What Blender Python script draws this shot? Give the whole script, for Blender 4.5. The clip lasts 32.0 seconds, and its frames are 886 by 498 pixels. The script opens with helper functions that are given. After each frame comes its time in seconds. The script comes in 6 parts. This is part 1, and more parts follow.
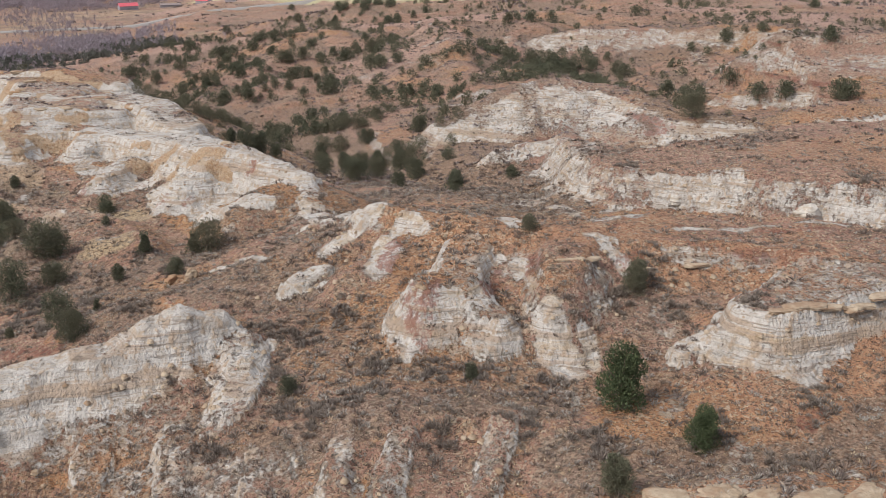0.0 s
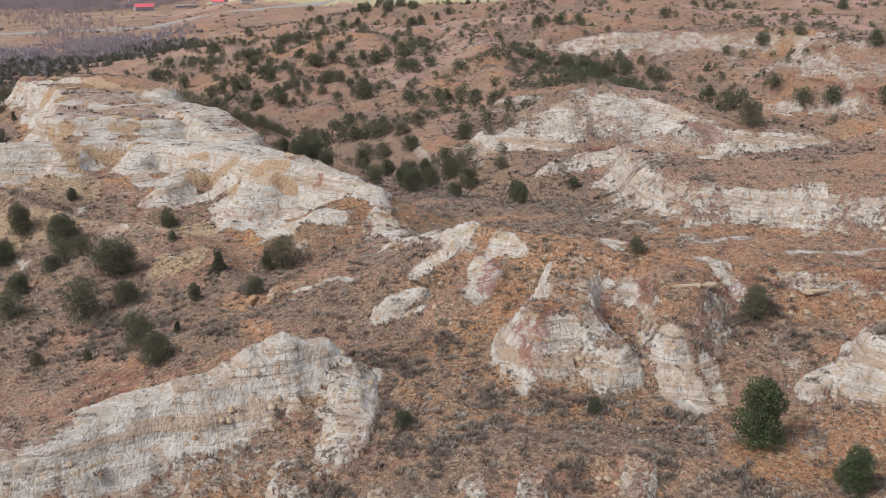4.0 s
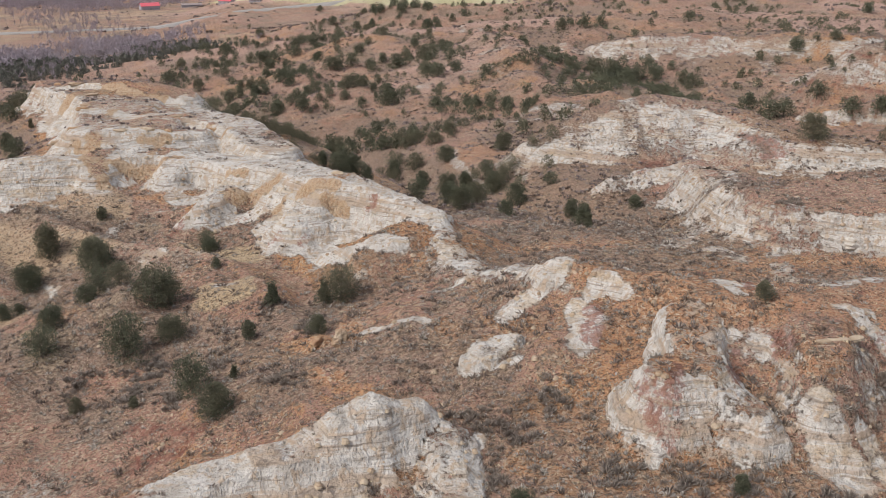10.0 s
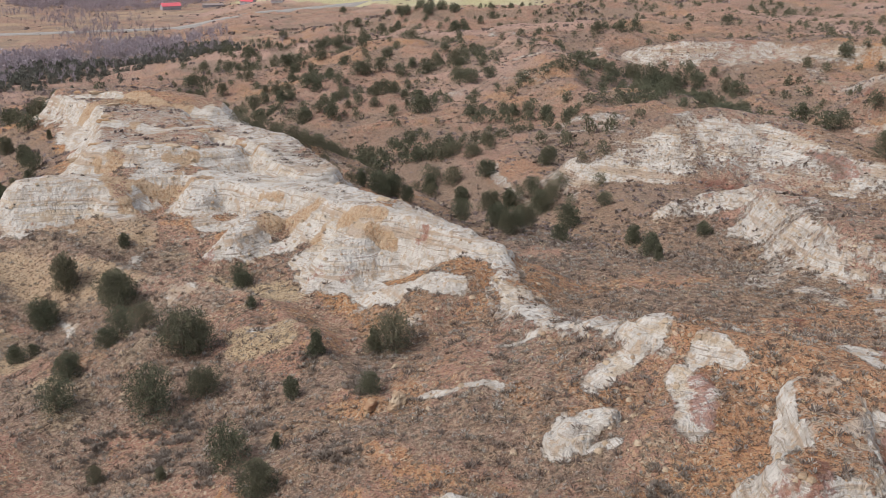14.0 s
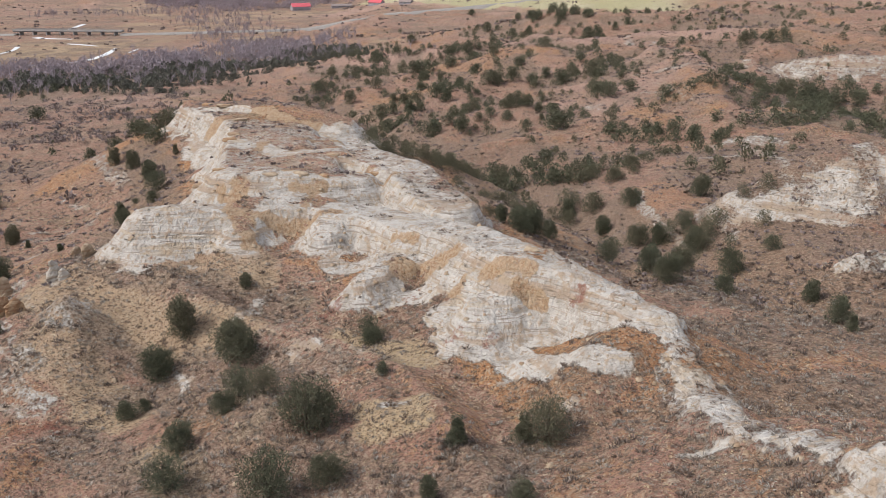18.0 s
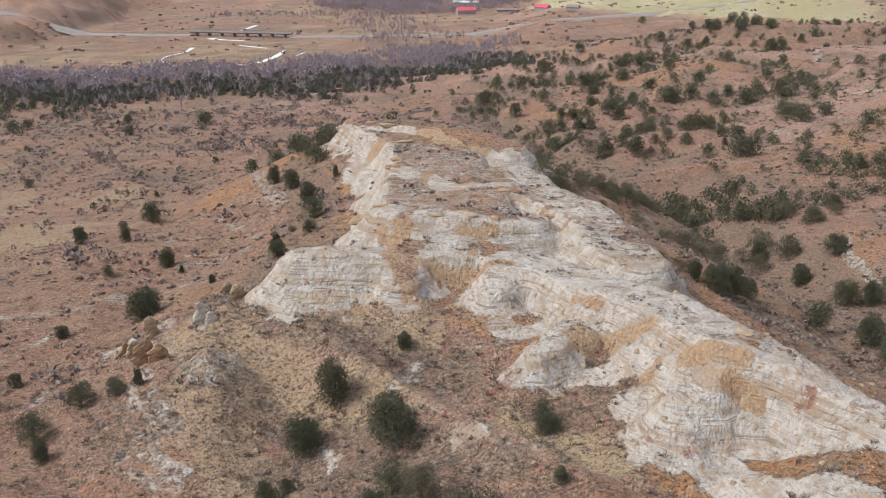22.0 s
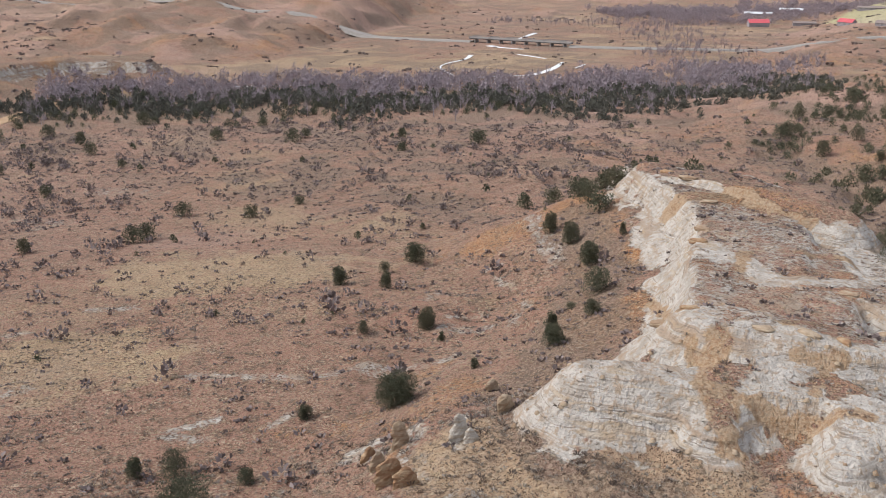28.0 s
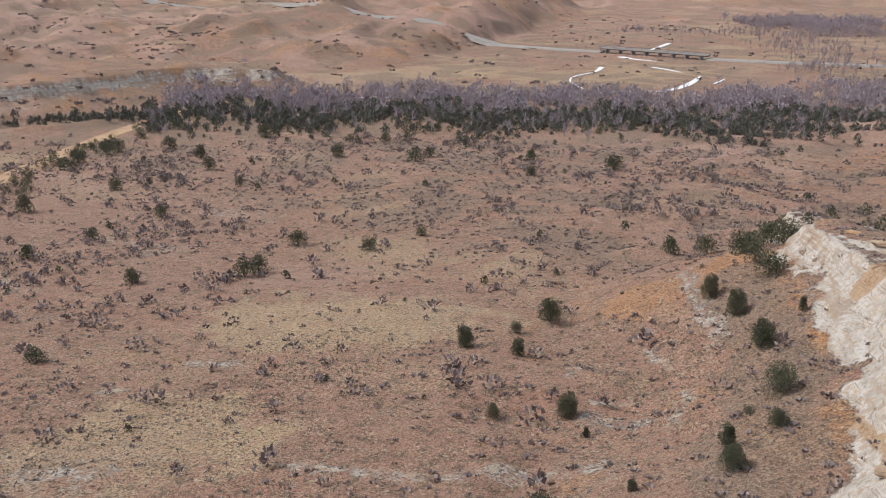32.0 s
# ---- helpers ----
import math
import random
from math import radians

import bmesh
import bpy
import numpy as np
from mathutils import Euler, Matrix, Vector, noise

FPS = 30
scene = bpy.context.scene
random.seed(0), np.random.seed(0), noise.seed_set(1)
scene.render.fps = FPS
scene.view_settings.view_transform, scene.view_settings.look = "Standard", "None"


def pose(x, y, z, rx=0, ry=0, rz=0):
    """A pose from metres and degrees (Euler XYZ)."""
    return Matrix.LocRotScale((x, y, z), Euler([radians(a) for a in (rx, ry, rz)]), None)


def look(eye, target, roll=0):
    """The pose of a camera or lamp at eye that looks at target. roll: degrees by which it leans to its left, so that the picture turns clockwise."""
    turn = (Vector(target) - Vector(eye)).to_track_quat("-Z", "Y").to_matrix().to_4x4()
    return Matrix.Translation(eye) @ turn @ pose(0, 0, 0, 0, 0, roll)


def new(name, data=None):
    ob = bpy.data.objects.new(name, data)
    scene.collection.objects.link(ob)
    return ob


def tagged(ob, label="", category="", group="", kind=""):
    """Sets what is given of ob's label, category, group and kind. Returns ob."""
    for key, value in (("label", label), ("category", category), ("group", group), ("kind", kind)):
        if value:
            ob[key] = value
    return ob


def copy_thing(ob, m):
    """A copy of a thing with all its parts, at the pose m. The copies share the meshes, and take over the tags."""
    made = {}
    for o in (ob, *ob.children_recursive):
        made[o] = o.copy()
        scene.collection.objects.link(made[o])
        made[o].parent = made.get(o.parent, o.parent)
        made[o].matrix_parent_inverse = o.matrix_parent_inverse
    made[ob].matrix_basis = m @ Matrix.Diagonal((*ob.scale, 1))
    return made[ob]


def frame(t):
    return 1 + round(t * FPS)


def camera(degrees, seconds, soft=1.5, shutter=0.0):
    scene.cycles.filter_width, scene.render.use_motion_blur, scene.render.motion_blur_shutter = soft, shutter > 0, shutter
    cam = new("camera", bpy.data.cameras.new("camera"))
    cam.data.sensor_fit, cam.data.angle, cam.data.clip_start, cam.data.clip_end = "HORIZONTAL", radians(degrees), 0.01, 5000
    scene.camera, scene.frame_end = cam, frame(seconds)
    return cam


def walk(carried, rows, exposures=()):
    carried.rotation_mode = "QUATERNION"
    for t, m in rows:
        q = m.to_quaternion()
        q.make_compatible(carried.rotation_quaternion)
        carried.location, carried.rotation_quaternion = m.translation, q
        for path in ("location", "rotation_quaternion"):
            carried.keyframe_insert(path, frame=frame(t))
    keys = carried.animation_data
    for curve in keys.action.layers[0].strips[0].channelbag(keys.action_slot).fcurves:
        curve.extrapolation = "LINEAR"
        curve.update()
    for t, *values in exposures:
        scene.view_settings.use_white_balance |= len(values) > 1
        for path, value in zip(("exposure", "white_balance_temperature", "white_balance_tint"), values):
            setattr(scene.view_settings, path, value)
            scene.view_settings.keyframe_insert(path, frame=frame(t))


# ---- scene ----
cam = camera(48.1, 32.0, soft=0.6)
METRES, EYE, TILT, LEAN, TURN = 200.0, 75.0, -18.5, 0.0, 0.0
ROWS = [
    (0.0, 0.0, 0.0, 0.0, 0.0, 0.0, -0.0),
    (0.5, -0.012, 0.0018, 0.0007, 0.26, -0.01, -0.05),
    (1.0, -0.0232, 0.004, 0.0014, 0.28, -0.03, -0.04),
    (1.5, -0.0335, 0.0068, 0.0022, 0.31, -0.03, -0.05),
    (2.0, -0.0429, 0.0107, 0.0033, 0.34, -0.04, -0.05),
    (2.5, -0.0516, 0.0151, 0.0044, 0.37, -0.04, -0.05),
    (3.0, -0.0595, 0.0195, 0.0068, 0.39, -0.05, -0.04),
    (3.5, -0.0668, 0.023, 0.0134, 0.4, -0.05, -0.04),
    (5.5, -0.0927, 0.0416, 0.0265, 0.41, -0.01, -0.16),
    (6.0, -0.0986, 0.0472, 0.028, 0.41, -0.0, -0.18),
    (6.5, -0.1043, 0.0531, 0.0296, 0.4, -0.0, -0.21),
    (7.0, -0.11, 0.0594, 0.0315, 0.39, -0.02, -0.22),
    (7.5, -0.1157, 0.0666, 0.0338, 0.38, -0.04, -0.25),
    (8.0, -0.1214, 0.0749, 0.0362, 0.37, -0.05, -0.27),
    (8.5, -0.1272, 0.0839, 0.0389, 0.37, -0.06, -0.3),
    (9.0, -0.1328, 0.0934, 0.0418, 0.37, -0.06, -0.32),
    (9.5, -0.1381, 0.1034, 0.045, 0.37, -0.07, -0.32),
    (10.0, -0.1435, 0.1143, 0.0482, 0.37, -0.07, -0.34),
    (10.5, -0.1487, 0.1255, 0.0517, 0.37, -0.09, -0.34),
    (11.0, -0.154, 0.1376, 0.0554, 0.36, -0.08, -0.36),
    (11.5, -0.1592, 0.1504, 0.0596, 0.42, -0.08, -0.4),
    (12.0, -0.1642, 0.1637, 0.0639, 0.5, -0.09, -0.44),
    (12.5, -0.1691, 0.1775, 0.0684, 0.53, -0.09, -0.45),
    (13.0, -0.174, 0.1912, 0.0731, 0.61, -0.09, -0.5),
    (13.5, -0.1788, 0.2052, 0.0782, 0.77, -0.08, -0.55),
    (14.0, -0.1842, 0.219, 0.0837, 1.35, -0.1, -0.74),
    (14.5, -0.1888, 0.2328, 0.0899, 2.39, -0.14, -1.04),
    (15.0, -0.1935, 0.2468, 0.0962, 3.29, -0.16, -1.31),
    (15.5, -0.1983, 0.2612, 0.1023, 4.19, -0.18, -1.59),
    (17.5, -0.2187, 0.3191, 0.1278, 7.33, -0.32, -2.54),
    (18.0, -0.2243, 0.334, 0.134, 8.03, -0.35, -2.77),
    (18.5, -0.2303, 0.3489, 0.1404, 8.73, -0.38, -2.99),
    (19.0, -0.2362, 0.3638, 0.1467, 9.44, -0.41, -3.2),
    (19.5, -0.2428, 0.3787, 0.1531, 10.19, -0.44, -3.45),
    (20.0, -0.2494, 0.3937, 0.1596, 11.78, -0.53, -3.94),
    (20.5, -0.2562, 0.4086, 0.166, 13.23, -0.64, -4.38),
    (21.0, -0.2632, 0.4235, 0.1725, 14.54, -0.73, -4.78),
    (21.5, -0.2705, 0.4384, 0.1787, 15.7, -0.81, -5.14),
    (22.0, -0.2775, 0.4519, 0.1847, 16.78, -0.89, -5.48),
    (22.5, -0.2853, 0.4667, 0.191, 17.82, -0.97, -5.81),
    (23.0, -0.2937, 0.4813, 0.1973, 18.74, -1.05, -6.1),
    (23.5, -0.3024, 0.4959, 0.2035, 19.7, -1.15, -6.4),
    (24.0, -0.3114, 0.5104, 0.2097, 20.7, -1.25, -6.73),
    (24.5, -0.3208, 0.5247, 0.216, 21.75, -1.37, -7.06),
    (25.0, -0.3305, 0.5387, 0.2222, 22.84, -1.5, -7.38),
    (25.5, -0.3408, 0.5526, 0.2284, 24.01, -1.64, -7.76),
    (27.5, -0.3854, 0.6062, 0.2544, 30.23, -2.51, -9.59),
    (28.0, -0.398, 0.6196, 0.2612, 31.79, -2.78, -10.03),
    (28.5, -0.4112, 0.6329, 0.2681, 33.36, -3.07, -10.5),
    (29.0, -0.4247, 0.6465, 0.2751, 34.87, -3.34, -10.94),
    (29.5, -0.4395, 0.6596, 0.2819, 36.06, -3.56, -11.29),
    (30.0, -0.4548, 0.6732, 0.2889, 37.19, -3.75, -11.55),
    (30.5, -0.4712, 0.6879, 0.2962, 38.26, -3.92, -11.79),
    (31.0, -0.489, 0.7049, 0.3041, 38.61, -3.97, -11.86),
    (31.5, -0.5088, 0.7232, 0.3114, 38.62, -3.96, -11.87),
    (32.0, -0.5301, 0.7431, 0.3186, 38.64, -3.94, -11.89),
]
walk(cam, [(t, pose(0, 0, EYE, TILT, LEAN, TURN) @ pose(METRES * x, METRES * y, METRES * z, 90 + pitch, roll, yaw)) for t, x, y, z, yaw, pitch, roll in ROWS])

# ---- world, sun, exposure ----
world = bpy.data.worlds.new("world")
scene.world = world
world.use_nodes = True
wn = world.node_tree
sky = wn.nodes.new("ShaderNodeTexSky")
sky.sky_type = "NISHITA"
sky.sun_disc = False
sky.sun_elevation, sky.sun_rotation = radians(46), radians(240)
sky.air_density, sky.dust_density, sky.ozone_density = 1.0, 4.0, 1.0
cloud = wn.nodes.new("ShaderNodeMix")
cloud.data_type = "RGBA"
cloud.inputs[0].default_value = 0.72
wn.links.new(sky.outputs[0], cloud.inputs[6])
cloud.inputs[7].default_value = (3.8, 3.95, 4.5, 1)
wn.links.new(cloud.outputs[2], wn.nodes["Background"].inputs[0])
wn.nodes["Background"].inputs[1].default_value = 0.19
sun = new("sun", bpy.data.lights.new("sun", "SUN"))
sun.data.energy, sun.data.angle, sun.data.color = 3.0, radians(16), (1.0, 0.965, 0.93)
sun.matrix_world = look((0, 0, 300), (0 - math.sin(radians(240)) * 200, 0 - math.cos(radians(240)) * 200, 300 - 207))

# ---- the lie of the land ----


def lattice(ix, iy, seed):
    v = (ix.astype(np.int64) * 374761393 + iy.astype(np.int64) * 668265263 + seed * 974634521) & 0xFFFFFFFF
    v = ((v ^ (v >> 13)) * 1274126177) & 0xFFFFFFFF
    return ((v ^ (v >> 16)) & 0xFFFF) / 65535.0


def rough(x, y, size, seed=0):
    """Smooth noise from -1 to 1 whose bumps are about size metres across."""
    u, v = x / size, y / size
    iu, iv = np.floor(u), np.floor(v)
    fu, fv = u - iu, v - iv
    fu, fv = fu * fu * fu * (fu * (fu * 6 - 15) + 10), fv * fv * fv * (fv * (fv * 6 - 15) + 10)
    a, b = lattice(iu, iv, seed), lattice(iu + 1, iv, seed)
    c, d = lattice(iu, iv + 1, seed), lattice(iu + 1, iv + 1, seed)
    return 2 * ((a + (b - a) * fu) * (1 - fv) + (c + (d - c) * fu) * fv) - 1


def layered(x, y, size, seed=0, octaves=4):
    out, amp = 0, 1.0
    for k in range(octaves):
        out = out + amp * rough(x + 37.7 * k, y - 19.3 * k, size / 2 ** k, seed + k)
        amp *= 0.5
    return out / 1.9


def step(v, lo, hi):
    u = np.clip((v - lo) / (hi - lo), 0, 1)
    return u * u * (3 - 2 * u)


def along(x, y, pts):
    """Distance to a broken line, how far along it and on which side, and its other columns at the nearest place on it."""
    best, at, side = np.full(x.shape, 1e9), np.zeros(x.shape), np.ones(x.shape)
    cols = [np.zeros(x.shape) for _ in pts[0][2:]]
    gone = 0.0
    for a, b in zip(pts, pts[1:]):
        dx, dy = b[0] - a[0], b[1] - a[1]
        size = math.hypot(dx, dy)
        u = np.clip(((x - a[0]) * dx + (y - a[1]) * dy) / (size * size), 0, 1)
        d = np.hypot(x - a[0] - u * dx, y - a[1] - u * dy)
        near = d < best
        best, at = np.where(near, d, best), np.where(near, gone + u * size, at)
        side = np.where(near, np.sign((x - a[0]) * dy - (y - a[1]) * dx), side)
        cols = [np.where(near, a[k + 2] + u * (b[k + 2] - a[k + 2]), c) for k, c in enumerate(cols)]
        gone += size
    return best, at, side, cols


def ridge(x, y, pts, cliff, steep, apron, flutes=1.0, seed=0):
    """A ridge along pts of (x, y, crest height, half width of its top): a cliff below the top, cut by rills
    that run down it, then an apron. Also how far down its cliff each place is: 0 on the top, 1 at the foot."""
    d, at, side, (top, half) = along(x, y, pts)
    d = np.maximum(d - half, 0)
    run = cliff / steep
    v = d * 0.22 + 40 * side
    down = d / run
    rill = 1.5 * np.abs(rough(at, v, 8.5, seed + 400)) + 0.8 * np.abs(rough(at, v, 3.6, seed + 401)) + 0.35 * np.abs(rough(at, v, 1.5, seed + 402))
    rill = rill * step(down, 0.05, 0.7) * (0.35 + 0.65 * step(down, 2.6, 1.0)) * min(cliff, 7) / 6 * flutes
    return top - np.where(d < run, d * steep, cliff + (d - run) * apron) + 0.25 * flutes * step(down, 0.05, 0.5) - rill, down


def union(a, b, k=1.5):
    return np.logaddexp(a / k, b / k) * k


BUTTE = [(-31, 221, 18.3, 1.5), (-42, 230, 20, 2), (-54, 241, 21, 5), (-68, 257, 19.5, 5), (-88, 273, 17.2, 5), (-106, 281, 17, 4), (-124, 289, 21, 6)]
BUTTE_REAR = [(-124, 291, 20.5, 6), (-132, 330, 18.5, 11), (-142, 366, 15.5, 12), (-157, 388, 15, 9), (-184, 414, 13, 6), (-203, 445, 5, 5), (-232, 515, -14, 3)]
BUTTE_BACK = [(-74, 278, 19, 5), (-88, 304, 19.5, 6), (-104, 321, 20, 5), (-110, 342, 15, 6), (-118, 362, 13, 6)]
BUTTE_MID = [(-111, 298, 20, 6), (-116, 322, 19, 7), (-123, 350, 15.5, 6)]
BUTTE_UPPER = [(-100, 296, 20, 4), (-114, 291, 21, 4), (-128, 289, 21.2, 4)]
BUTTE_TOP = [(-126, 384, 15.5, 4), (-146, 392, 18.5, 6), (-166, 404, 17.5, 6), (-186, 416, 13.5, 5)]
BUTTE_FRONT = [(-104, 281, 16.8, 4), (-122, 272, 17.8, 4), (-137.5, 265, 18.4, 2.5)]
BUTTE_FOLD = [(-54, 238, 20.5, 2), (-62, 228, 16, 2)]
BUTTE_FOLD_2 = [(-98, 276, 17.5, 4), (-99, 265, 15.5, 2)]
BUTTE_FOLD_3 = [(-78, 262, 17.5, 3), (-84, 249, 14.5, 2), (-86, 242, 12.8, 1.5)]
BUTTE_FOLD_4 = [(-118, 276, 18, 4), (-117, 264, 15.5, 2)]
NOSE_SPUR = [(-33, 221, 18, 2), (-41, 210.5, 17, 2.5), (-47, 200, 12, 2)]
YELLOW_MOUNDS = [(-76, 211, 9.2, 1), (-71, 200, 9.6, 1.5)], [(-92, 209, 9.5, 1), (-90, 200, 9.8, 1.5)]
BANDED_CONE = [(-142.5, 236, 8.9, 0.8), (-141.5, 234.5, 8.8, 0.8)]
NEAR_BENCH = [(110, 135, 28, 14), (46, 150, 27.6, 8), (14, 154, 27.5, 5), (-12.5, 170, 25.8, 1.5)]
SCARP = ([(-12, 108, 15.5, 1.2), (-11.5, 97, 12.2, 1)], [(-4.5, 107, 15.8, 1), (-6.5, 95, 12.2, 1)], [(8, 110, 17, 1.5), (4.5, 98, 13.2, 1)], [(-22, 107, 13.4, 1.2), (-20.5, 96, 9.8, 1.2)], [(-33, 113, 12.5, 1.5), (-30.5, 100, 8.5, 1.5)], [(-45, 117, 11, 2), (-43, 104, 6.5, 1.5)])
BENCH_END = [(-4, 165.5, 26, 2.5), (-12.5, 169.5, 25.8, 1.5)]
SADDLE = [(-12.5, 170, 24.5, 2), (-25, 188, 18, 2), (-27, 202, 15.5, 2), (-31, 220, 17, 1.5)]
BENCH_SPUR = [(-2, 160, 24, 2), (-15, 150, 21.4, 2)]
SMALL_DOME = [(-24, 153.5, 18.3, 2), (-19.5, 155.5, 19.1, 2.4)]
MOUND_SPUR = [(4, 150, 26, 3), (1.5, 136.5, 25, 2.5), (-2, 135.5, 25, 2.5)]
MOUND_SHOULDER = [(3.5, 135, 24, 2), (7.5, 129.5, 22, 1.4)]
MOUND_SPUR_2 = [(20, 149, 27, 4), (18.2, 136, 27.4, 2), (16.5, 131, 24, 2)]
LEDGE_SPUR = [(66, 138, 27, 8), (44.5, 124.5, 25.7, 4)]
LEDGE_LOBE = [(38.5, 124.5, 22, 2), (33, 123.6, 19.8, 1.4)]
DOME_NECK = [(-14, 148, 18.5, 3), (-30, 135, 18, 2)]
DOME_SPUR = [(-34, 133, 20.3, 1.8), (-37.4, 131.8, 21.8, 2), (-46, 127.5, 18.4, 2), (-55.6, 123.4, 16.4, 2.5), (-66, 116, 15, 3), (-80, 106, 12, 3)]
PINNACLE_SPUR = [(-14, 168, 20.5, 2), (-30, 172, 16.5, 2), (-44, 178, 11.8, 1.5), (-66, 184, 7, 2)]
NOSE = [(70, 86, 23, 7), (26, 83, 21.5, 3)]
HOODOOS = [(160, 230, 25, 36), (92, 233, 22, 30), (62, 234, 20.5, 16), (46, 234, 19.3, 9)]
HOODOO_SPUR = [(46, 236, 19, 8), (38, 262, 16.5, 4), (36, 287, 14, 2)]
FRONT_SPUR = [(-30, 132, 18, 1.5), (-28, 125, 16.6, 1.4), (-27, 117, 14.5, 2)]
SHELF = [(36, 288, 13.6, 2), (15, 288, 9, 1.5)]
FAR_MOUND = [(2, 352, 7, 3), (24, 356, 16.5, 4), (42, 358, 20, 3), (60, 352, 18.2, 3), (80, 328, 12.3, 3), (112, 322, 14, 6), (170, 325, 18, 10)]
RIGHT_HILLS = [(128, 475, 0, 5), (160, 480, 21, 8), (230, 470, 27, 20), (330, 430, 32, 30)]
RIGHT_BENCH = [(130, 452, -1, 4), (176, 438, 7, 8), (240, 420, 10, 10)]
WHITE_CLIFF = [(62, 650, 2, 3), (90, 640, 8, 6), (140, 640, 10, 12), (200, 600, 14, 14)]
FAR_BUTTE = [(-8, 648, 9, 3), (4, 620, 9.5, 3), (10, 560, 7.5, 4), (8, 517, 4, 4), (16, 492, 0, 4)]
CUT_BANK = [(-870, 400, -24, 30), (-856, 480, -26, 30), (-850, 560, -28, 30), (-862, 650, -31, 26), (-850, 705, -33, 22), (-805, 738, -35, 14)]
# line, cliff, its steepness, the apron's, how bare the cliff is, how bare the top is, how deep the rills
RIDGES = (
    (BUTTE, 7, 1.1, 0.4, 1.0, 0.9, 1.0), (BUTTE_REAR, 7, 1.1, 0.45, 0.9, 0.6, 1.2), (BUTTE_MID, 5, 0.9, 0.5, 0.85, 0.58, 1.0), (BUTTE_BACK, 6, 1.1, 0.45, 1.0, 0.75, 1.0), (BUTTE_UPPER, 4, 1.0, 0.8, 1.0, 0.7, 0.7),
    (BUTTE_TOP, 8, 0.95, 0.45, 0.9, 0.2, 1.0), (BUTTE_FRONT, 7.5, 1.0, 0.45, 1.0, 0.95, 0.8), (BUTTE_FOLD, 5, 1.0, 0.45, 1.0, 0.8, 0.8),
    (BUTTE_FOLD_2, 3, 0.9, 0.45, 1.0, 0.9, 0.8), (BUTTE_FOLD_3, 3, 0.9, 0.45, 0.8, 0.8, 0.8), (BUTTE_FOLD_4, 4, 0.9, 0.45, 0.95, 0.5, 0.8),
    (NOSE_SPUR, 2.5, 0.6, 0.45, 0.35, 0.1, 0.6), (YELLOW_MOUNDS[0], 1.5, 0.5, 0.35, 0.0, 0.0, 0.3), (YELLOW_MOUNDS[1], 1.5, 0.5, 0.45, 0.0, 0.0, 0.3),
    (BANDED_CONE, 2.6, 0.6, 0.42, 0.5, 0.45, 0.12), (NEAR_BENCH, 3, 0.8, 0.34, 0.15, 0.0, 0.8), (BENCH_END, 7, 0.8, 0.4, 0.95, 0.2, 0.9),
    (SADDLE, 1.5, 0.6, 0.5, 0.5, 0.75, 0.5), (BENCH_SPUR, 3, 0.6, 0.45, 0.25, 0.05, 0.6), (SMALL_DOME, 3.4, 0.9, 0.4, 1.0, 1.0, 0.25),
    (MOUND_SPUR, 6.5, 1.2, 0.34, 1.0, 0.5, 0.7), (MOUND_SHOULDER, 4.5, 1.2, 0.34, 0.9, 0.6, 0.5), (MOUND_SPUR_2, 7, 1.1, 0.34, 0.45, 0.05, 0.8),
    (LEDGE_SPUR, 6, 1.3, 0.36, 1.0, 0.55, 0.8), (LEDGE_LOBE, 4, 1.2, 0.36, 0.95, 0.9, 0.4), (DOME_NECK, 2, 0.6, 0.45, 0.15, 0.05, 0.6), (DOME_SPUR, 5.5, 0.95, 0.5, 0.95, 0.97, 0.28),
    (FRONT_SPUR, 2, 0.7, 0.4, 0.6, 0.7, 0.5), (PINNACLE_SPUR, 2, 0.9, 0.5, 0.1, 0.0, 0.6), (NOSE, 4, 1.2, 0.36, 0.4, 0.5, 0.8), *((line, 3, 1.0, 0.5, 0.62, 0.42, 0.8) for line in SCARP), (HOODOOS, 8, 1.1, 0.4, 0.68, 0.2, 1.3), (HOODOO_SPUR, 8, 1.0, 0.45, 0.72, 0.45, 1.0),
    (SHELF, 2.5, 0.8, 0.4, 0.85, 0.8, 0.5), (FAR_MOUND, 11, 0.62, 0.5, 0.66, 0.4, 1.3), (RIGHT_HILLS, 5, 0.7, 0.4, 0.35, 0.05, 1.2),
    (RIGHT_BENCH, 7, 1.0, 0.35, 0.6, 0.0, 1.2), (WHITE_CLIFF, 9, 0.8, 0.3, 0.58, 0.0, 1.4), (FAR_BUTTE, 6, 0.5, 0.3, 0.25, 0.1, 1.0), (CUT_BANK, 9, 1.0, 0.3, 0.6, 0.0, 1.3),
)
# rounded hills with junipers, from the far side of the gully to the river
HILLS = (
    [(40, 480, 3, 8), (17, 493, 1, 6), (-24, 500, -10, 5), (-87, 568, -12, 6), (-133, 648, -19, 8), (-165, 680, -26, 8)],
    [(20, 420, 0, 6), (-20, 440, -6, 6), (-50, 476, -12, 6), (-85, 500, -19, 5)],
    [(60, 700, 5, 12), (-5, 690, 5, 10), (-70, 705, 0, 8), (-111, 731, -6.5, 8), (-170, 745, -24, 8)],
    [(150, 800, 6, 20), (30, 830, -2, 15), (-64, 832, -12, 10), (-140, 850, -17, 8), (-215, 850, -31, 8)],
    [(250, 960, 4, 30), (20, 990, -4, 20), (-80, 985, -5, 12), (-150, 1000, -20, 15), (-215, 1040, -34, 10)],
    [(300, 1500, -34, 90), (60, 1400, -36, 60), (-150, 1330, -50, 40)],
)
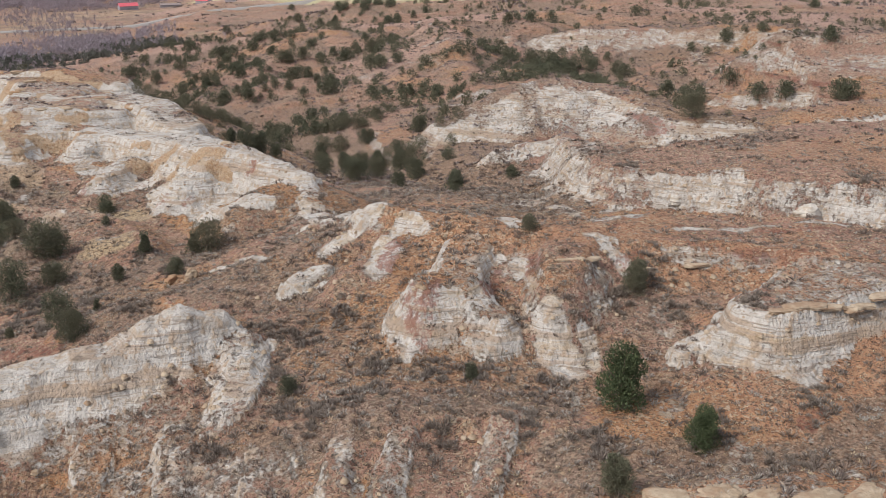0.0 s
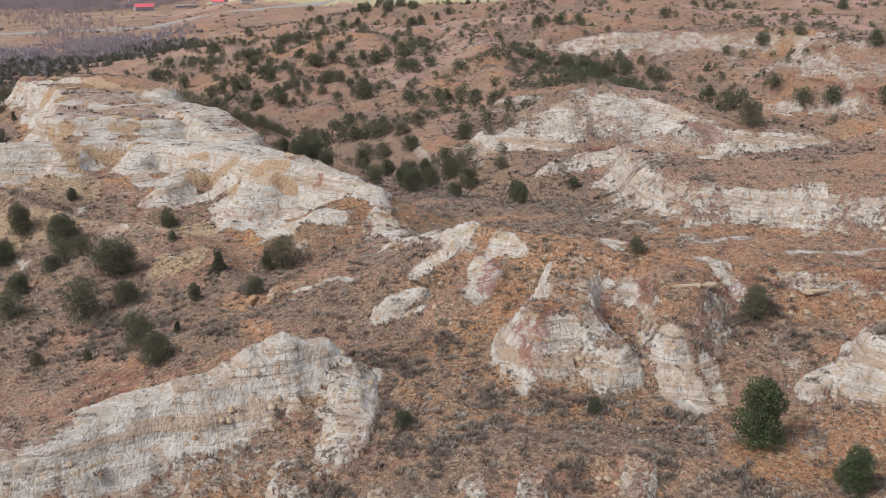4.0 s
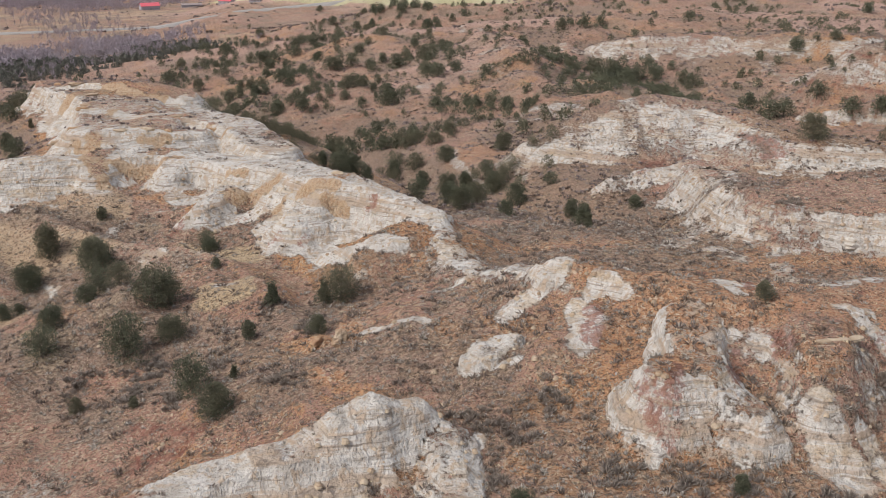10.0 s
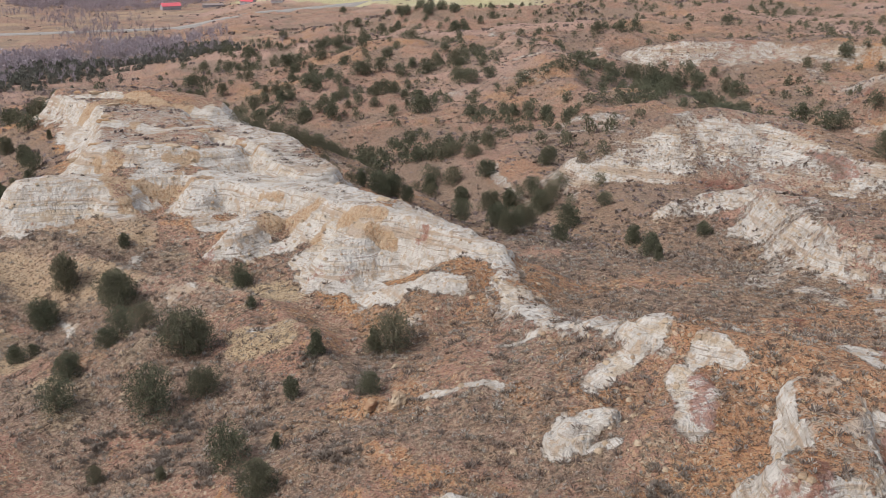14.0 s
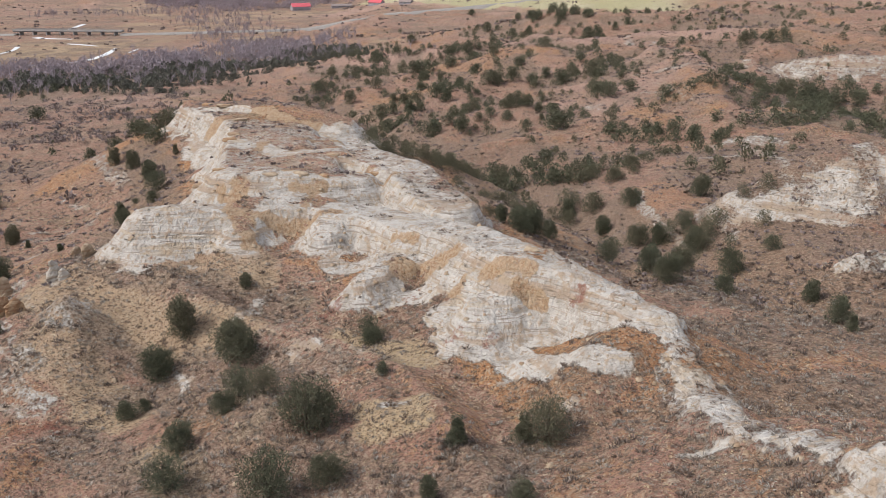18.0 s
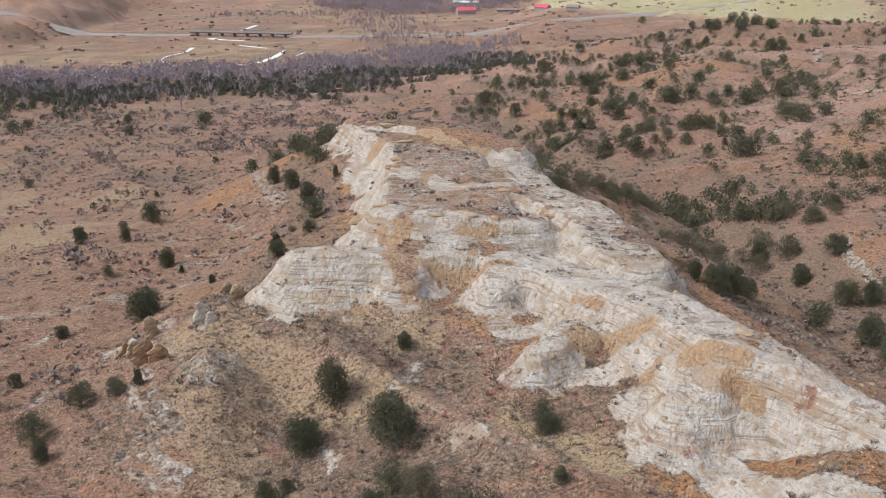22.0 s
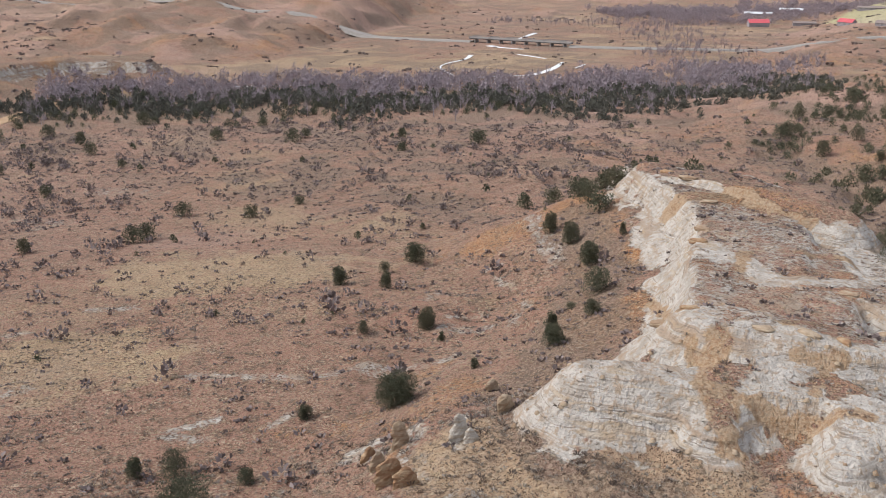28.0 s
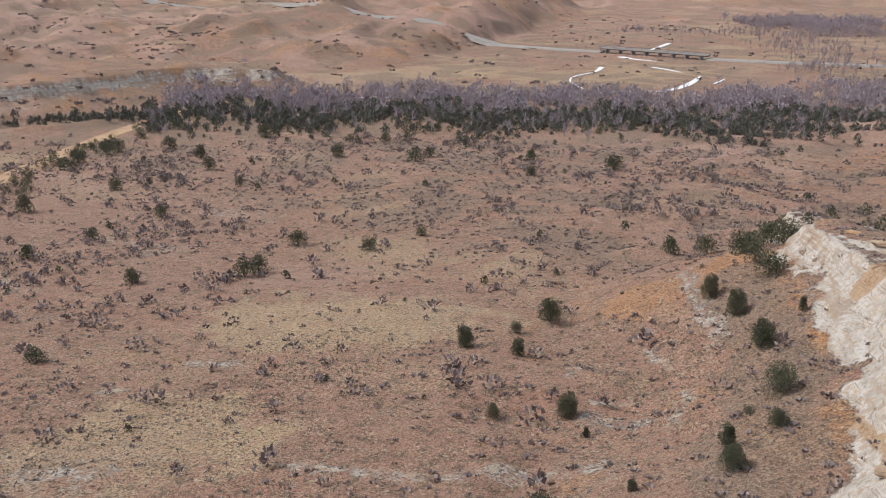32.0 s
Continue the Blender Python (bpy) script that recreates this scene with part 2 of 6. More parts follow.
GULLIES = (
    [(16, 262, 10, 3), (-4, 274, 14, 7), (-18, 335, 15, 8), (-40, 378, 12, 7), (-70, 430, 8, 3), (-114, 492, 6, 2.8), (-170, 600, 6, 2.8), (-215, 690, 6, 2.8)],
    [(60, 560, 7, 2.8), (20, 530, 5, 2.8), (-40, 545, 5, 2.8), (-110, 600, 5, 2.8)],
    [(110, 300, 7, 2.8), (90, 400, 6, 2.8), (80, 470, 8, 2.8), (60, 560, 7, 2.8)],
)


def bent(x, y):
    return x + 1.3 * layered(x, y, 18, 11, 3) + 0.5 * rough(x, y, 3.1, 14), y + 1.3 * layered(x, y, 18, 21, 3) + 0.5 * rough(x, y, 3.1, 24)


def washes(x, y):
    """Small washes cut by rain: 0 on their crests, towards 4 in the beds."""
    return 4.4 * np.abs(rough(x, y, 25, 51)) + 2.1 * np.abs(rough(x, y, 10.5, 52)) + 0.8 * np.abs(rough(x, y, 4.4, 53))


def ground(x, y):
    """The height of the land, how much of it is badland, and how much bare clay a cliff or a bald top shows there."""
    x, y = np.asarray(x, float), np.asarray(y, float)
    wx, wy = bent(x, y)
    far = np.hypot(x + 30, y)
    # valley floor, tilted gently away
    floor = -38 - 0.029 * np.clip(far - 600, 0, 1200) + 0.6 * layered(x, y, 60, 3, 3)
    # apron of the butte on the valley's side
    d, _, _, (foot,) = along(x, y, [(0, 100, 12), (-45, 165, 9), (-72, 214, 11), (-95, 229, 8.2), (-130, 252, 10.2), (-148, 300, 6), (-172, 355, 2), (-232, 515, -16)])
    side = foot - 0.08 * d - (0.28 + 0.17 * step(y, 180, 230)) * np.minimum(d, 22) + 1.2 * layered(x, y, 45, 5, 4) + step(d, 95, 55) * (1.1 - 2.4 * np.abs(rough(x, y, 24, 71)) - 1.1 * np.abs(rough(x, y, 9, 72)))
    base = union(floor, side, 4)
    # hills on the far side of the gully
    upland = -33 + 34 * step(x + 0.16 * (y - 480), -140, 260) - 0.016 * np.clip(y - 850, 0, 1000) - 40 * step(-x - 0.12 * y, 120, 330)
    base = union(base, upland, 4)
    warp = 9 * layered(x, y, 60, 61, 3)
    for line in HILLS:
        d, _, _, (top, half) = along(x + warp, y + 0.7 * warp, line)
        d = np.maximum(d - half, 0)
        base = union(base, top - np.where(d < 11.5, d * 0.26, 3 + (d - 11.5) * 0.2), 2.5)
    hilly = step(y, 390, 480) * step(-x - 0.12 * y, 330, 200)
    base = base + hilly * (3.4 * layered(x, y, 42, 65, 4) - 5.0 * np.abs(rough(x + warp, y, 30, 66)) - 2.0 * np.abs(rough(x, y + warp, 12, 67)) + 2.0)
    # far rolling hills over the river
    over = step(-x - 0.5 * (y - 650), 560, 700)
    roll = -47 + 27 * layered(x, y, 190, 31, 4) - 15 * np.abs(rough(x + 3 * warp, y, 85, 35)) - 4 * np.abs(rough(x, y + warp, 34, 36)) + 34 * step(far, 950, 2200) - 60 * (1 - over)
    base = union(base, roll, 3)
    bad = union(5 + 13.5 * step(x, -70, -8) - 0.09 * np.abs(y - 135) - 0.25 * np.clip(-30 - x, 0, 200) - 0.3 * np.clip(110 - y, 0, 30) * step(x, 18, 2), base, 2)
    bare, held = np.zeros(x.shape), bad.copy()
    for k, (line, cliff, st, ap, pale, bald, flutes) in enumerate(RIDGES):
        px, py, reach = [p[0] for p in line], [p[1] for p in line], 75 + max(p[3] for p in line)
        m = (x > min(px) - reach) & (x < max(px) + reach) & (y > min(py) - reach) & (y < max(py) + reach)
        if m.any():
            z, down = ridge(wx[m], wy[m], line, cliff, st, ap, flutes, 7 * k)
            # the beds give out where rills have carried soil over them
            rag = 0.3 * rough(x[m], y[m], 4.5, 301) + 0.2 * rough(x[m], y[m], 1.7, 302)
            worn = np.where(down < 0.12, bald, pale) * step(down + rag, 1.45, 0.95) * (1 - 0.28 * step(rough(x[m], y[m], 7.5, 303), 0.1, 0.55) * (k > 18))
            bare[m] = np.where(z > held[m] - 0.15, worn, bare[m] * step(z, held[m], held[m] - 0.6))
            held[m] = np.maximum(held[m], z)
            bad[m] = union(bad[m], z, 0.6)
    for line in GULLIES:
        d, _, _, (wide, deep) = along(x, y, line)
        bad = bad - deep * np.exp(-(d / wide) ** 2)
    wild = step(bad - base, 0.5, 5)
    cut = washes(wx, wy) * (1 - 0.62 * bare)
    ledge = bad + 0.8 * rough(x, y, 26, 54)
    ledges = 0.2 * np.sin(ledge * 2.4) + 0.12 * np.sin(ledge * 5.3) + 0.07 * np.sin(ledge * 11.0 + 3 * rough(x, y, 30, 55))
    z = bad + step(bad - base, 0.5, 4) * (0.42 * (2.4 - cut) + ledges * (0.5 + 0.9 * bare) + (0.3 - 0.16 * bare) * layered(x, y, 3.2, 41, 3)) + (0.14 - 0.08 * bare) * layered(x, y, 3, 44, 2)
    return z, wild, bare


# ---- where each soil lies: (half width, then a line) ----
CLAY_NEAR = (
    (1.2, (-25.2, 131.9), (-26.0, 125.9), (-26.7, 120.3)),
    (3.2, (14.9, 129.3), (16.1, 125.5), (17.0, 123.1)),
    (1.8, (20.3, 127.9), (20.6, 124.4)),
    (1.6, (24.3, 143.8), (27.3, 140.8)),
    (1.2, (42.2, 120.3), (42.7, 118.8), (44.3, 116.0)),
    (1.6, (50.3, 118.8), (45.8, 114.2)),
    (0.8, (10.9, 157.4), (14.4, 155.5)),
    (0.7, (21.1, 145.4), (26.3, 145.2)),
    (0.8, (36.9, 150.1), (50.5, 153.4), (65.7, 155.0)),
    (1, (3.6, 140.6), (8.2, 145.7)),
    (2.2, (-12.9, 168.5), (-19.4, 163.3)),
    (2, (-7.6, 162.7), (-10.7, 160.3), (-10.3, 150.1)),
    (1.1, (-29.4, 205.8), (-24.3, 183.0), (-31.3, 182.3)),
    (1.2, (-26.4, 153.6), (-18.9, 149.0)),
    (1.2, (-24.2, 158.0), (-24.9, 156.2)),
    (1.6, (11.2, 143.9), (11.4, 140.9)),
    (0.9, (9.0, 158.9), (10.8, 152.1)),
    (3, (-13.4, 167.4), (-19.8, 163.1)),
    (2.6, (-6.3, 161.6), (-9.8, 161.2), (-10.6, 149.9)),
    (1.8, (-6.3, 162.0), (-4.0, 159.3)),
    (1, (-41.7, 171.2), (-32.5, 167.1)),
)
CLAY_FRONT = (
    (1.8, (-12.1, 104.8), (-11.2, 99.3)),
    (1.8, (-5.1, 101.9), (-6.7, 96.4)),
    (2.4, (7.1, 107.1), (4.2, 100.3)),
    (2, (30.5, 113.6), (28.2, 111.5)),
    (3.5, (-59.1, 113.8), (-48.7, 116.5), (-37.6, 117.2)),
    (3.5, (-39.4, 109.2), (-30.1, 105.9), (-20.1, 103.3)),
    (2, (-49.7, 114.5), (-56.4, 109.1)),
    (1.5, (-15.5, 97.3), (-19.4, 98.1)),
    (1.4, (43.6, 139.0), (48.9, 137.7)),
    (1.5, (31.7, 133.1), (31.8, 129.8)),
    (2, (8.9, 143.0), (12.1, 144.9)),
    (1.6, (35.2, 102.9), (28.7, 86.4)),
    (1, (14.3, 117.6), (17.1, 116.5)),
)
CLAY_BUTTE = (
    (3.5, (-137.0, 258.2), (-132.1, 262.0), (-125.8, 265.7)),
    (3.5, (-121.1, 262.0), (-129.3, 280.2), (-130.1, 285.2)),
    (4, (-159.5, 352.4), (-176.9, 392.0)),
    (3.5, (-144.3, 337.4), (-125.1, 318.3), (-111.8, 323.2)),
    (2.5, (-125.7, 380.1), (-109.2, 328.7)),
    (4, (-118.4, 285.5), (-101.8, 291.2), (-89.0, 293.0)),
    (4, (-95.9, 271.0), (-84.8, 282.1), (-71.7, 276.3)),
    (4.5, (-103.7, 266.5), (-91.7, 266.4), (-76.8, 258.3), (-64.8, 276.4)),
    (3, (-95.1, 256.8), (-87.9, 258.0)),
    (2.6, (-85.8, 239.4), (-80.0, 244.1), (-73.4, 243.5)),
    (3.5, (-69.3, 234.7), (-62.6, 237.3), (-53.4, 233.9)),
    (3.5, (-63.5, 244.3), (-56.2, 245.6)),
    (3.5, (-67.8, 232.5), (-61.8, 222.1)),
    (3.5, (-57.2, 221.3), (-48.2, 212.7), (-40.3, 208.7)),
    (3.5, (-53.2, 226.9), (-40.0, 223.7), (-32.3, 218.5)),
    (1.6, (-30.4, 205.9), (-28.7, 194.5), (-23.9, 190.7)),
    (3, (-63.7, 238.2), (-48.1, 230.6)),
    (4, (-151.7, 332.0), (-140.9, 303.4), (-138.2, 281.9)),
    (2.6, (-174.5, 376.9), (-159.3, 349.4)),
    (3, (-129.1, 285.3), (-128.7, 280.4)),
    (3, (-137.4, 325.3), (-144.5, 330.0)),
    (3, (-113.2, 280.1), (-113.5, 267.7)),
)
CLAY_SMALL = (
    (1.5, (-93.5, 223.5), (-88.8, 223.1)),
    (1.5, (-108.2, 239.4), (-108.4, 247.7)),
    (0.9, (-73.5, 202.9), (-67.4, 204.2)),
    (1.6, (-116.9, 226.9), (-113.3, 222.5)),
    (0.9, (-46.7, 201.8), (-45.1, 202.8)),
    (1.3, (-46.7, 201.7), (-44.9, 203.0)),
    (1, (-57.3, 213.7), (-54.8, 214.6)),
    (1.6, (-139.8, 214.9), (-133.4, 214.4)),
    (1.2, (-116.3, 226.1), (-112.5, 220.6)),
    (1.6, (-108.3, 237.3), (-108.5, 246.5)),
    (1.4, (-92.9, 222.1), (-89.1, 224.0)),
    (0.9, (-100.2, 249.8), (-93.9, 252.7)),
    (1.6, (-159.5, 261.4), (-153.1, 252.0)),
    (1.2, (-175.2, 251.3), (-170.0, 254.4)),
    (0.8, (-177.8, 230.5), (-182.0, 242.8)),
    (0.9, (-139.2, 253.3), (-135.3, 254.5)),
    (0.9, (-128.5, 256.5), (-124.6, 256.1)),
    (2, (-216.6, 248.6), (-211.3, 255.2)),
    (1.6, (-199.2, 257.9), (-199.3, 262.8)),
    (1.8, (-175.4, 253.2), (-172.1, 256.7)),
    (1.2, (-206.6, 328.1), (-199.3, 334.7)),
    (1.2, (-218.8, 370.1), (-215.5, 372.2)),
)
CLAY_RIGHT = (
    (3.5, (18.6, 225.3), (31.2, 250.1), (34.7, 277.1), (41.5, 259.6)),
    (1.6, (13.6, 287.3), (30.8, 282.8)),
    (3.5, (37.3, 216.8), (42.8, 222.8)),
    (3, (26.4, 157.0), (37.3, 208.4)),
    (3, (54.9, 217.2), (64.7, 214.7)),
    (2.6, (31.6, 158.4), (63.6, 210.0)),
    (3, (26.2, 220.5), (30.4, 213.0)),
    (4, (1.9, 458.0), (26.8, 455.8)),
    (3, (33.4, 247.7), (38.4, 256.5)),
    (3.5, (14.0, 451.8), (33.2, 346.4), (58.1, 340.0)),
    (3.5, (14.5, 346.0), (41.2, 337.1), (71.5, 327.8)),
    (2.5, (59.1, 326.3), (79.2, 316.6)),
    (2, (-6.8, 428.5), (7.4, 430.1)),
)
CLAY_FAR = (
    (6, (-822, 420), (-815, 470)),
    (5, (-812, 540), (-824, 640)),
    (5, (-828, 680), (-812, 722), (-790, 726)),
    (7, (43, 660), (77, 639), (101, 630)),
    (6, (148, 589), (150, 469), (175.6, 446.7), (193.7, 437)),
    (5, (123, 613), (110, 622)),
    (6, (167, 478), (172, 468)),
    (6, (215, 734), (241, 763)),
    (3, (12, 581), (22, 581)),
    (4, (-21, 838), (-5, 657)),
    (4, (-22, 612), (9, 583)),
    (6, (-819, 507), (-806, 518)),
    (6, (-131, 931), (-93, 865)),
    (3, (-19, 560), (-10, 553)),
    (4, (47, 644), (113, 632)),
)
CLAY_VALLEY = (
    (3.5, (-201.8, 323.2), (-191.3, 323.1)),
    (4, (-278.1, 240.7), (-265, 247.6)),
    (3, (-209.1, 286.2), (-186.3, 301.9)),
    (2.5, (-236.8, 271.9), (-214.1, 282.3)),
    (2.5, (-305, 297.5), (-293.1, 304.5)),
    (2, (-218.4, 337.9), (-219.1, 348.7)),
    (2, (-197.6, 351.9), (-213, 364.6)),
    (2, (-307.4, 273.2), (-302.6, 275.5)),
    (2.5, (-216.4, 246.1), (-208.3, 248.7)),
    (2.5, (-200.9, 321.2), (-190.4, 322.3)),
    (3, (-145.2, 215.3), (-135.9, 212)),
    (2, (-175.3, 250.7), (-168.4, 252.2)),
)
RUST = (
    (3, (-8.8, 128.4), (-10.0, 119.3)),
    (2.2, (-4.0, 127.8), (2.3, 128.1)),
    (2, (-7.8, 165.1), (22.0, 217.5)),
    (2, (3.4, 155.8), (12.7, 148.1)),
    (1.8, (28.8, 145.2), (42.6, 142.2), (54.4, 140.1)),
    (2.2, (32.2, 139.9), (41.7, 138.1), (52.0, 133.3)),
    (1.8, (13.4, 137.8), (17.7, 133.8)),
    (1.4, (-42.0, 214.6), (-37.8, 213.3)),
    (1.3, (-12.0, 168.3), (26.0, 204.5)),
    (1.8, (-42.3, 211.8), (-34.3, 213.8)),
    (2, (8.3, 202.1), (29.3, 193.7)),
    (3.5, (-61.8, 171.8), (-51.5, 173.4)),
    (2, (-59.4, 158.1), (-57.2, 158.3)),
    (2.5, (-132.0, 247.6), (-140.2, 246.6)),
    (2, (-167.5, 255.6), (-161.2, 244.7)),
    (2.5, (-19.6, 128.0), (-15.0, 122.0)),
    (2, (-11.6, 138.1), (-9.5, 129.9)),
    (1.6, (-19.2, 138.1), (-13.4, 140.4)),
    (2, (-21.6, 156.9), (-27.1, 156.6)),
    (1.6, (-53.4, 234.8), (-42.6, 288.7)),
    (1.5, (-129.8, 248.2), (-127.9, 249.1)),
    (2.2, (-5.2, 152.7), (-6.5, 149.0)),
    (2, (-30.3, 166.4), (-27.9, 160.7)),
    (1.5, (-35.4, 126.2), (-32.6, 128.2)),
    (3, (-143.5, 250.0), (-145.1, 246.1)),
)
RUST_FAR = (
    (5, (-161, 310.2), (-189.3, 371.5)),
    (4, (-187.8, 291.3), (-186, 299.5)),
    (4, (-259.3, 416.7), (-271.7, 419.5)),
    (25, (-224, 839), (-199, 939)),
    (25, (-130, 744), (-92, 677)),
    (20, (-330, 1163), (-278, 1124)),
    (6, (-30, 630), (-23, 643)),
    (35, (-1225, 854), (-1136, 874)),
    (30, (-903, 913), (-908, 1026)),
    (30, (-1109, 1244), (-963, 1219)),
    (12, (-99, 573), (-78, 615)),
    (12, (-690, 533), (-711, 589)),
)
CAPS = (
    (2.6, (-124.3, 283.9), (-120.5, 269.0), (-114.3, 262.3)),
    (1.5, (-113.5, 270.9), (-98.4, 273.2)),
    (1.2, (-115.9, 292.3), (-98.0, 305.5)),
    (0.9, (-153.3, 323.9), (-131.6, 289.1)),
    (2.4, (-80.0, 250.3), (-69.1, 249.5)),
    (4, (-166.0, 382.4), (-151.7, 387.3), (-132.8, 382.0)),
    (2.4, (-125.2, 342.6), (-116.3, 348.0)),
    (1.6, (-112.4, 284.8), (-105.2, 287.5)),
    (1.6, (-114.4, 261.2), (-111.6, 262.0)),
    (1.2, (-107.8, 284.5), (-106.1, 276.5)),
    (1, (-78.2, 256.7), (-83.2, 260.6)),
    (2, (-134.5, 334.9), (-132.3, 319.8)),
    (1.2, (-94.9, 295.5), (-90.0, 299.1)),
    (1.4, (-78.7, 214.8), (-83.5, 212.3)),
    (1.6, (-63.2, 239.7), (-53.4, 234.8)),
    (1.2, (-68.8, 239.3), (-66.6, 241.2)),
    (1.4, (-56.2, 231.5), (-52.1, 230.3)),
    (1.5, (-128.7, 282.8), (-114.6, 266.9)),
)
RED = (
    (1.3, (-2.0, 135.0), (-2.9, 128.3)),
    (0.9, (49.9, 151.4), (63.8, 150.6)),
    (1.6, (107.6, 316.6), (108.1, 256.1)),
    (1.6, (87.1, 242.3), (99.8, 236.1)),
    (2.2, (63.7, 334.7), (74.4, 322.0), (67.6, 323.7)),
    (2.5, (-76.6, 158.3), (-64.9, 151.4)),
    (1.5, (46.7, 108.3), (44.4, 106.4)),
    (1.2, (25.8, 141.9), (28.9, 142.7)),
    (1.2, (20.4, 204.8), (12.9, 154.9)),
    (1.6, (13.3, 143.0), (13.5, 138.1)),
    (2.6, (-72.0, 148.2), (-66.0, 148.7)),
    (1.2, (-133.7, 255.6), (-132.8, 257.4)),
    (2, (-68.4, 224.2), (-66.0, 223.9)),
    (1.6, (-60.2, 222.9), (-59.6, 223.7)),
    (1.6, (-92.1, 238.4), (-90.3, 238.8)),
    (1.6, (-45.3, 228.1), (-44.3, 228.1)),
    (1.6, (-7.4, 158.4), (-9.0, 149.9)),
    (1.4, (-2.5, 132.6), (-3.7, 130.2)),
    (1.3, (8.7, 143.6), (5.5, 135.5)),
    (2.5, (-124.0, 222.3), (-127.1, 216.9)),
    (1.6, (-5.6, 133.6), (-3.3, 129.3)),
    (3, (-129.6, 209.8), (-136.5, 206.1)),
)
STRAW_NEAR = (
    (10, (-152, 248), (-132, 238), (-110, 234)),
    (8, (-142, 226), (-120, 214)),
    (6, (-128, 258), (-112, 254)),
    (6, (-86, 230), (-72, 222)),
    (5, (-108, 196), (-100, 186)),
    (3.5, (-72.9, 197.6), (-69.2, 203.3)),
    (3, (-89.5, 199.3), (-91.8, 197.0)),
    (2, (-141.2, 233.3), (-140.1, 235.0)),
    (2.2, (-136.5, 247.9), (-127.2, 248.7)),
    (2, (-75.7, 202.7), (-67.6, 196.9)),
    (2, (-101.4, 247.0), (-97.2, 246.4)),
    (2.5, (-76.4, 204.4), (-69.4, 198.3)),
    (2, (-91.7, 204.0), (-97.6, 210.2)),
    (3, (-95.8, 207.9), (-101.8, 210.8)),
)
STRAW = (
    (110, (-283, 1658), (15, 1265)),
    (45, (-849, 747), (-716, 935)),
    (60, (-625, 956), (-567, 1070)),
    (40, (-784, 813), (-752, 969)),
    (45, (-585, 1474), (-458, 1633)),
    (30, (-316.8, 338), (-286.9, 354.7)),
    (25, (-278.9, 258.7), (-269.8, 266.4)),
    (80, (-1425, 852), (-1229, 1134)),
)
SCRUB = (
    (26, (-24, 300), (16, 320), (4, 430)),
    (18, (-70, 330), (-50, 410)),
    (24, (14, 255), (-14, 300), (-28, 335), (-46, 380), (-80, 430), (-114, 492)),
    (16, (-114, 492), (-170, 600), (-225, 690)),
    (22, (60, 300), (85, 300), (90, 400), (80, 470), (60, 560)),
    (16, (10, 430), (40, 440), (60, 420)),
    (50, (-720, 560), (-690, 615), (-640, 680), (-500, 770), (-400, 860), (-310, 960)),
    (9, (-96, 190), (-80, 190), (-64, 172), (-56, 160)),
    (8, (-118, 222), (-104, 212), (-90, 202)),
    (6, (-88, 170), (-74, 172), (-58, 184), (-48, 196)),
    (6, (-24, 150), (-34, 160), (-60, 168)),
    (6, (16, 100), (42, 97), (60, 108), (74, 120)),
    (4, (-22, 106), (0, 113), (14, 112)),
    (14, (-20, 236), (-4, 248), (16, 240)),
    (10, (-14, 206), (6, 214), (24, 222)),
    (5, (-150, 262), (-134, 252), (-114, 248), (-100, 244)),
    (5, (-136, 234), (-118, 226), (-100, 222), (-84, 216)),
    (5, (-128, 206), (-112, 196), (-98, 176), (-80, 160)),
    (10, (-150, 268), (-158, 300), (-172, 345), (-205, 400)),
)


def spread(x, y, lists, seed):
    """How far a place belongs to one of the strips of soil, with ragged edges."""
    out = np.zeros(x.shape)
    n1, n2 = layered(x, y, 9, seed, 3), rough(x, y, 2.3, seed + 5)
    x, y = x + 1.6 * layered(x, y, 11, seed + 7, 4), y + 1.6 * layered(x, y, 11, seed + 9, 4)
    for strips in lists:
        for half, *line in strips:
            px, py = [p[0] for p in line], [p[1] for p in line]
            m = (x > min(px) - 3 * half) & (x < max(px) + 3 * half) & (y > min(py) - 3 * half) & (y < max(py) + 3 * half)
            if m.any():
                d = along(x[m], y[m], line)[0]
                fringe = half * (1 + 0.55 * n1[m]) + 0.4 * n2[m]
                out[m] = np.maximum(out[m], step(fringe - d, -0.3 * half - 0.3, 0.35 * half + 0.3))
    return out


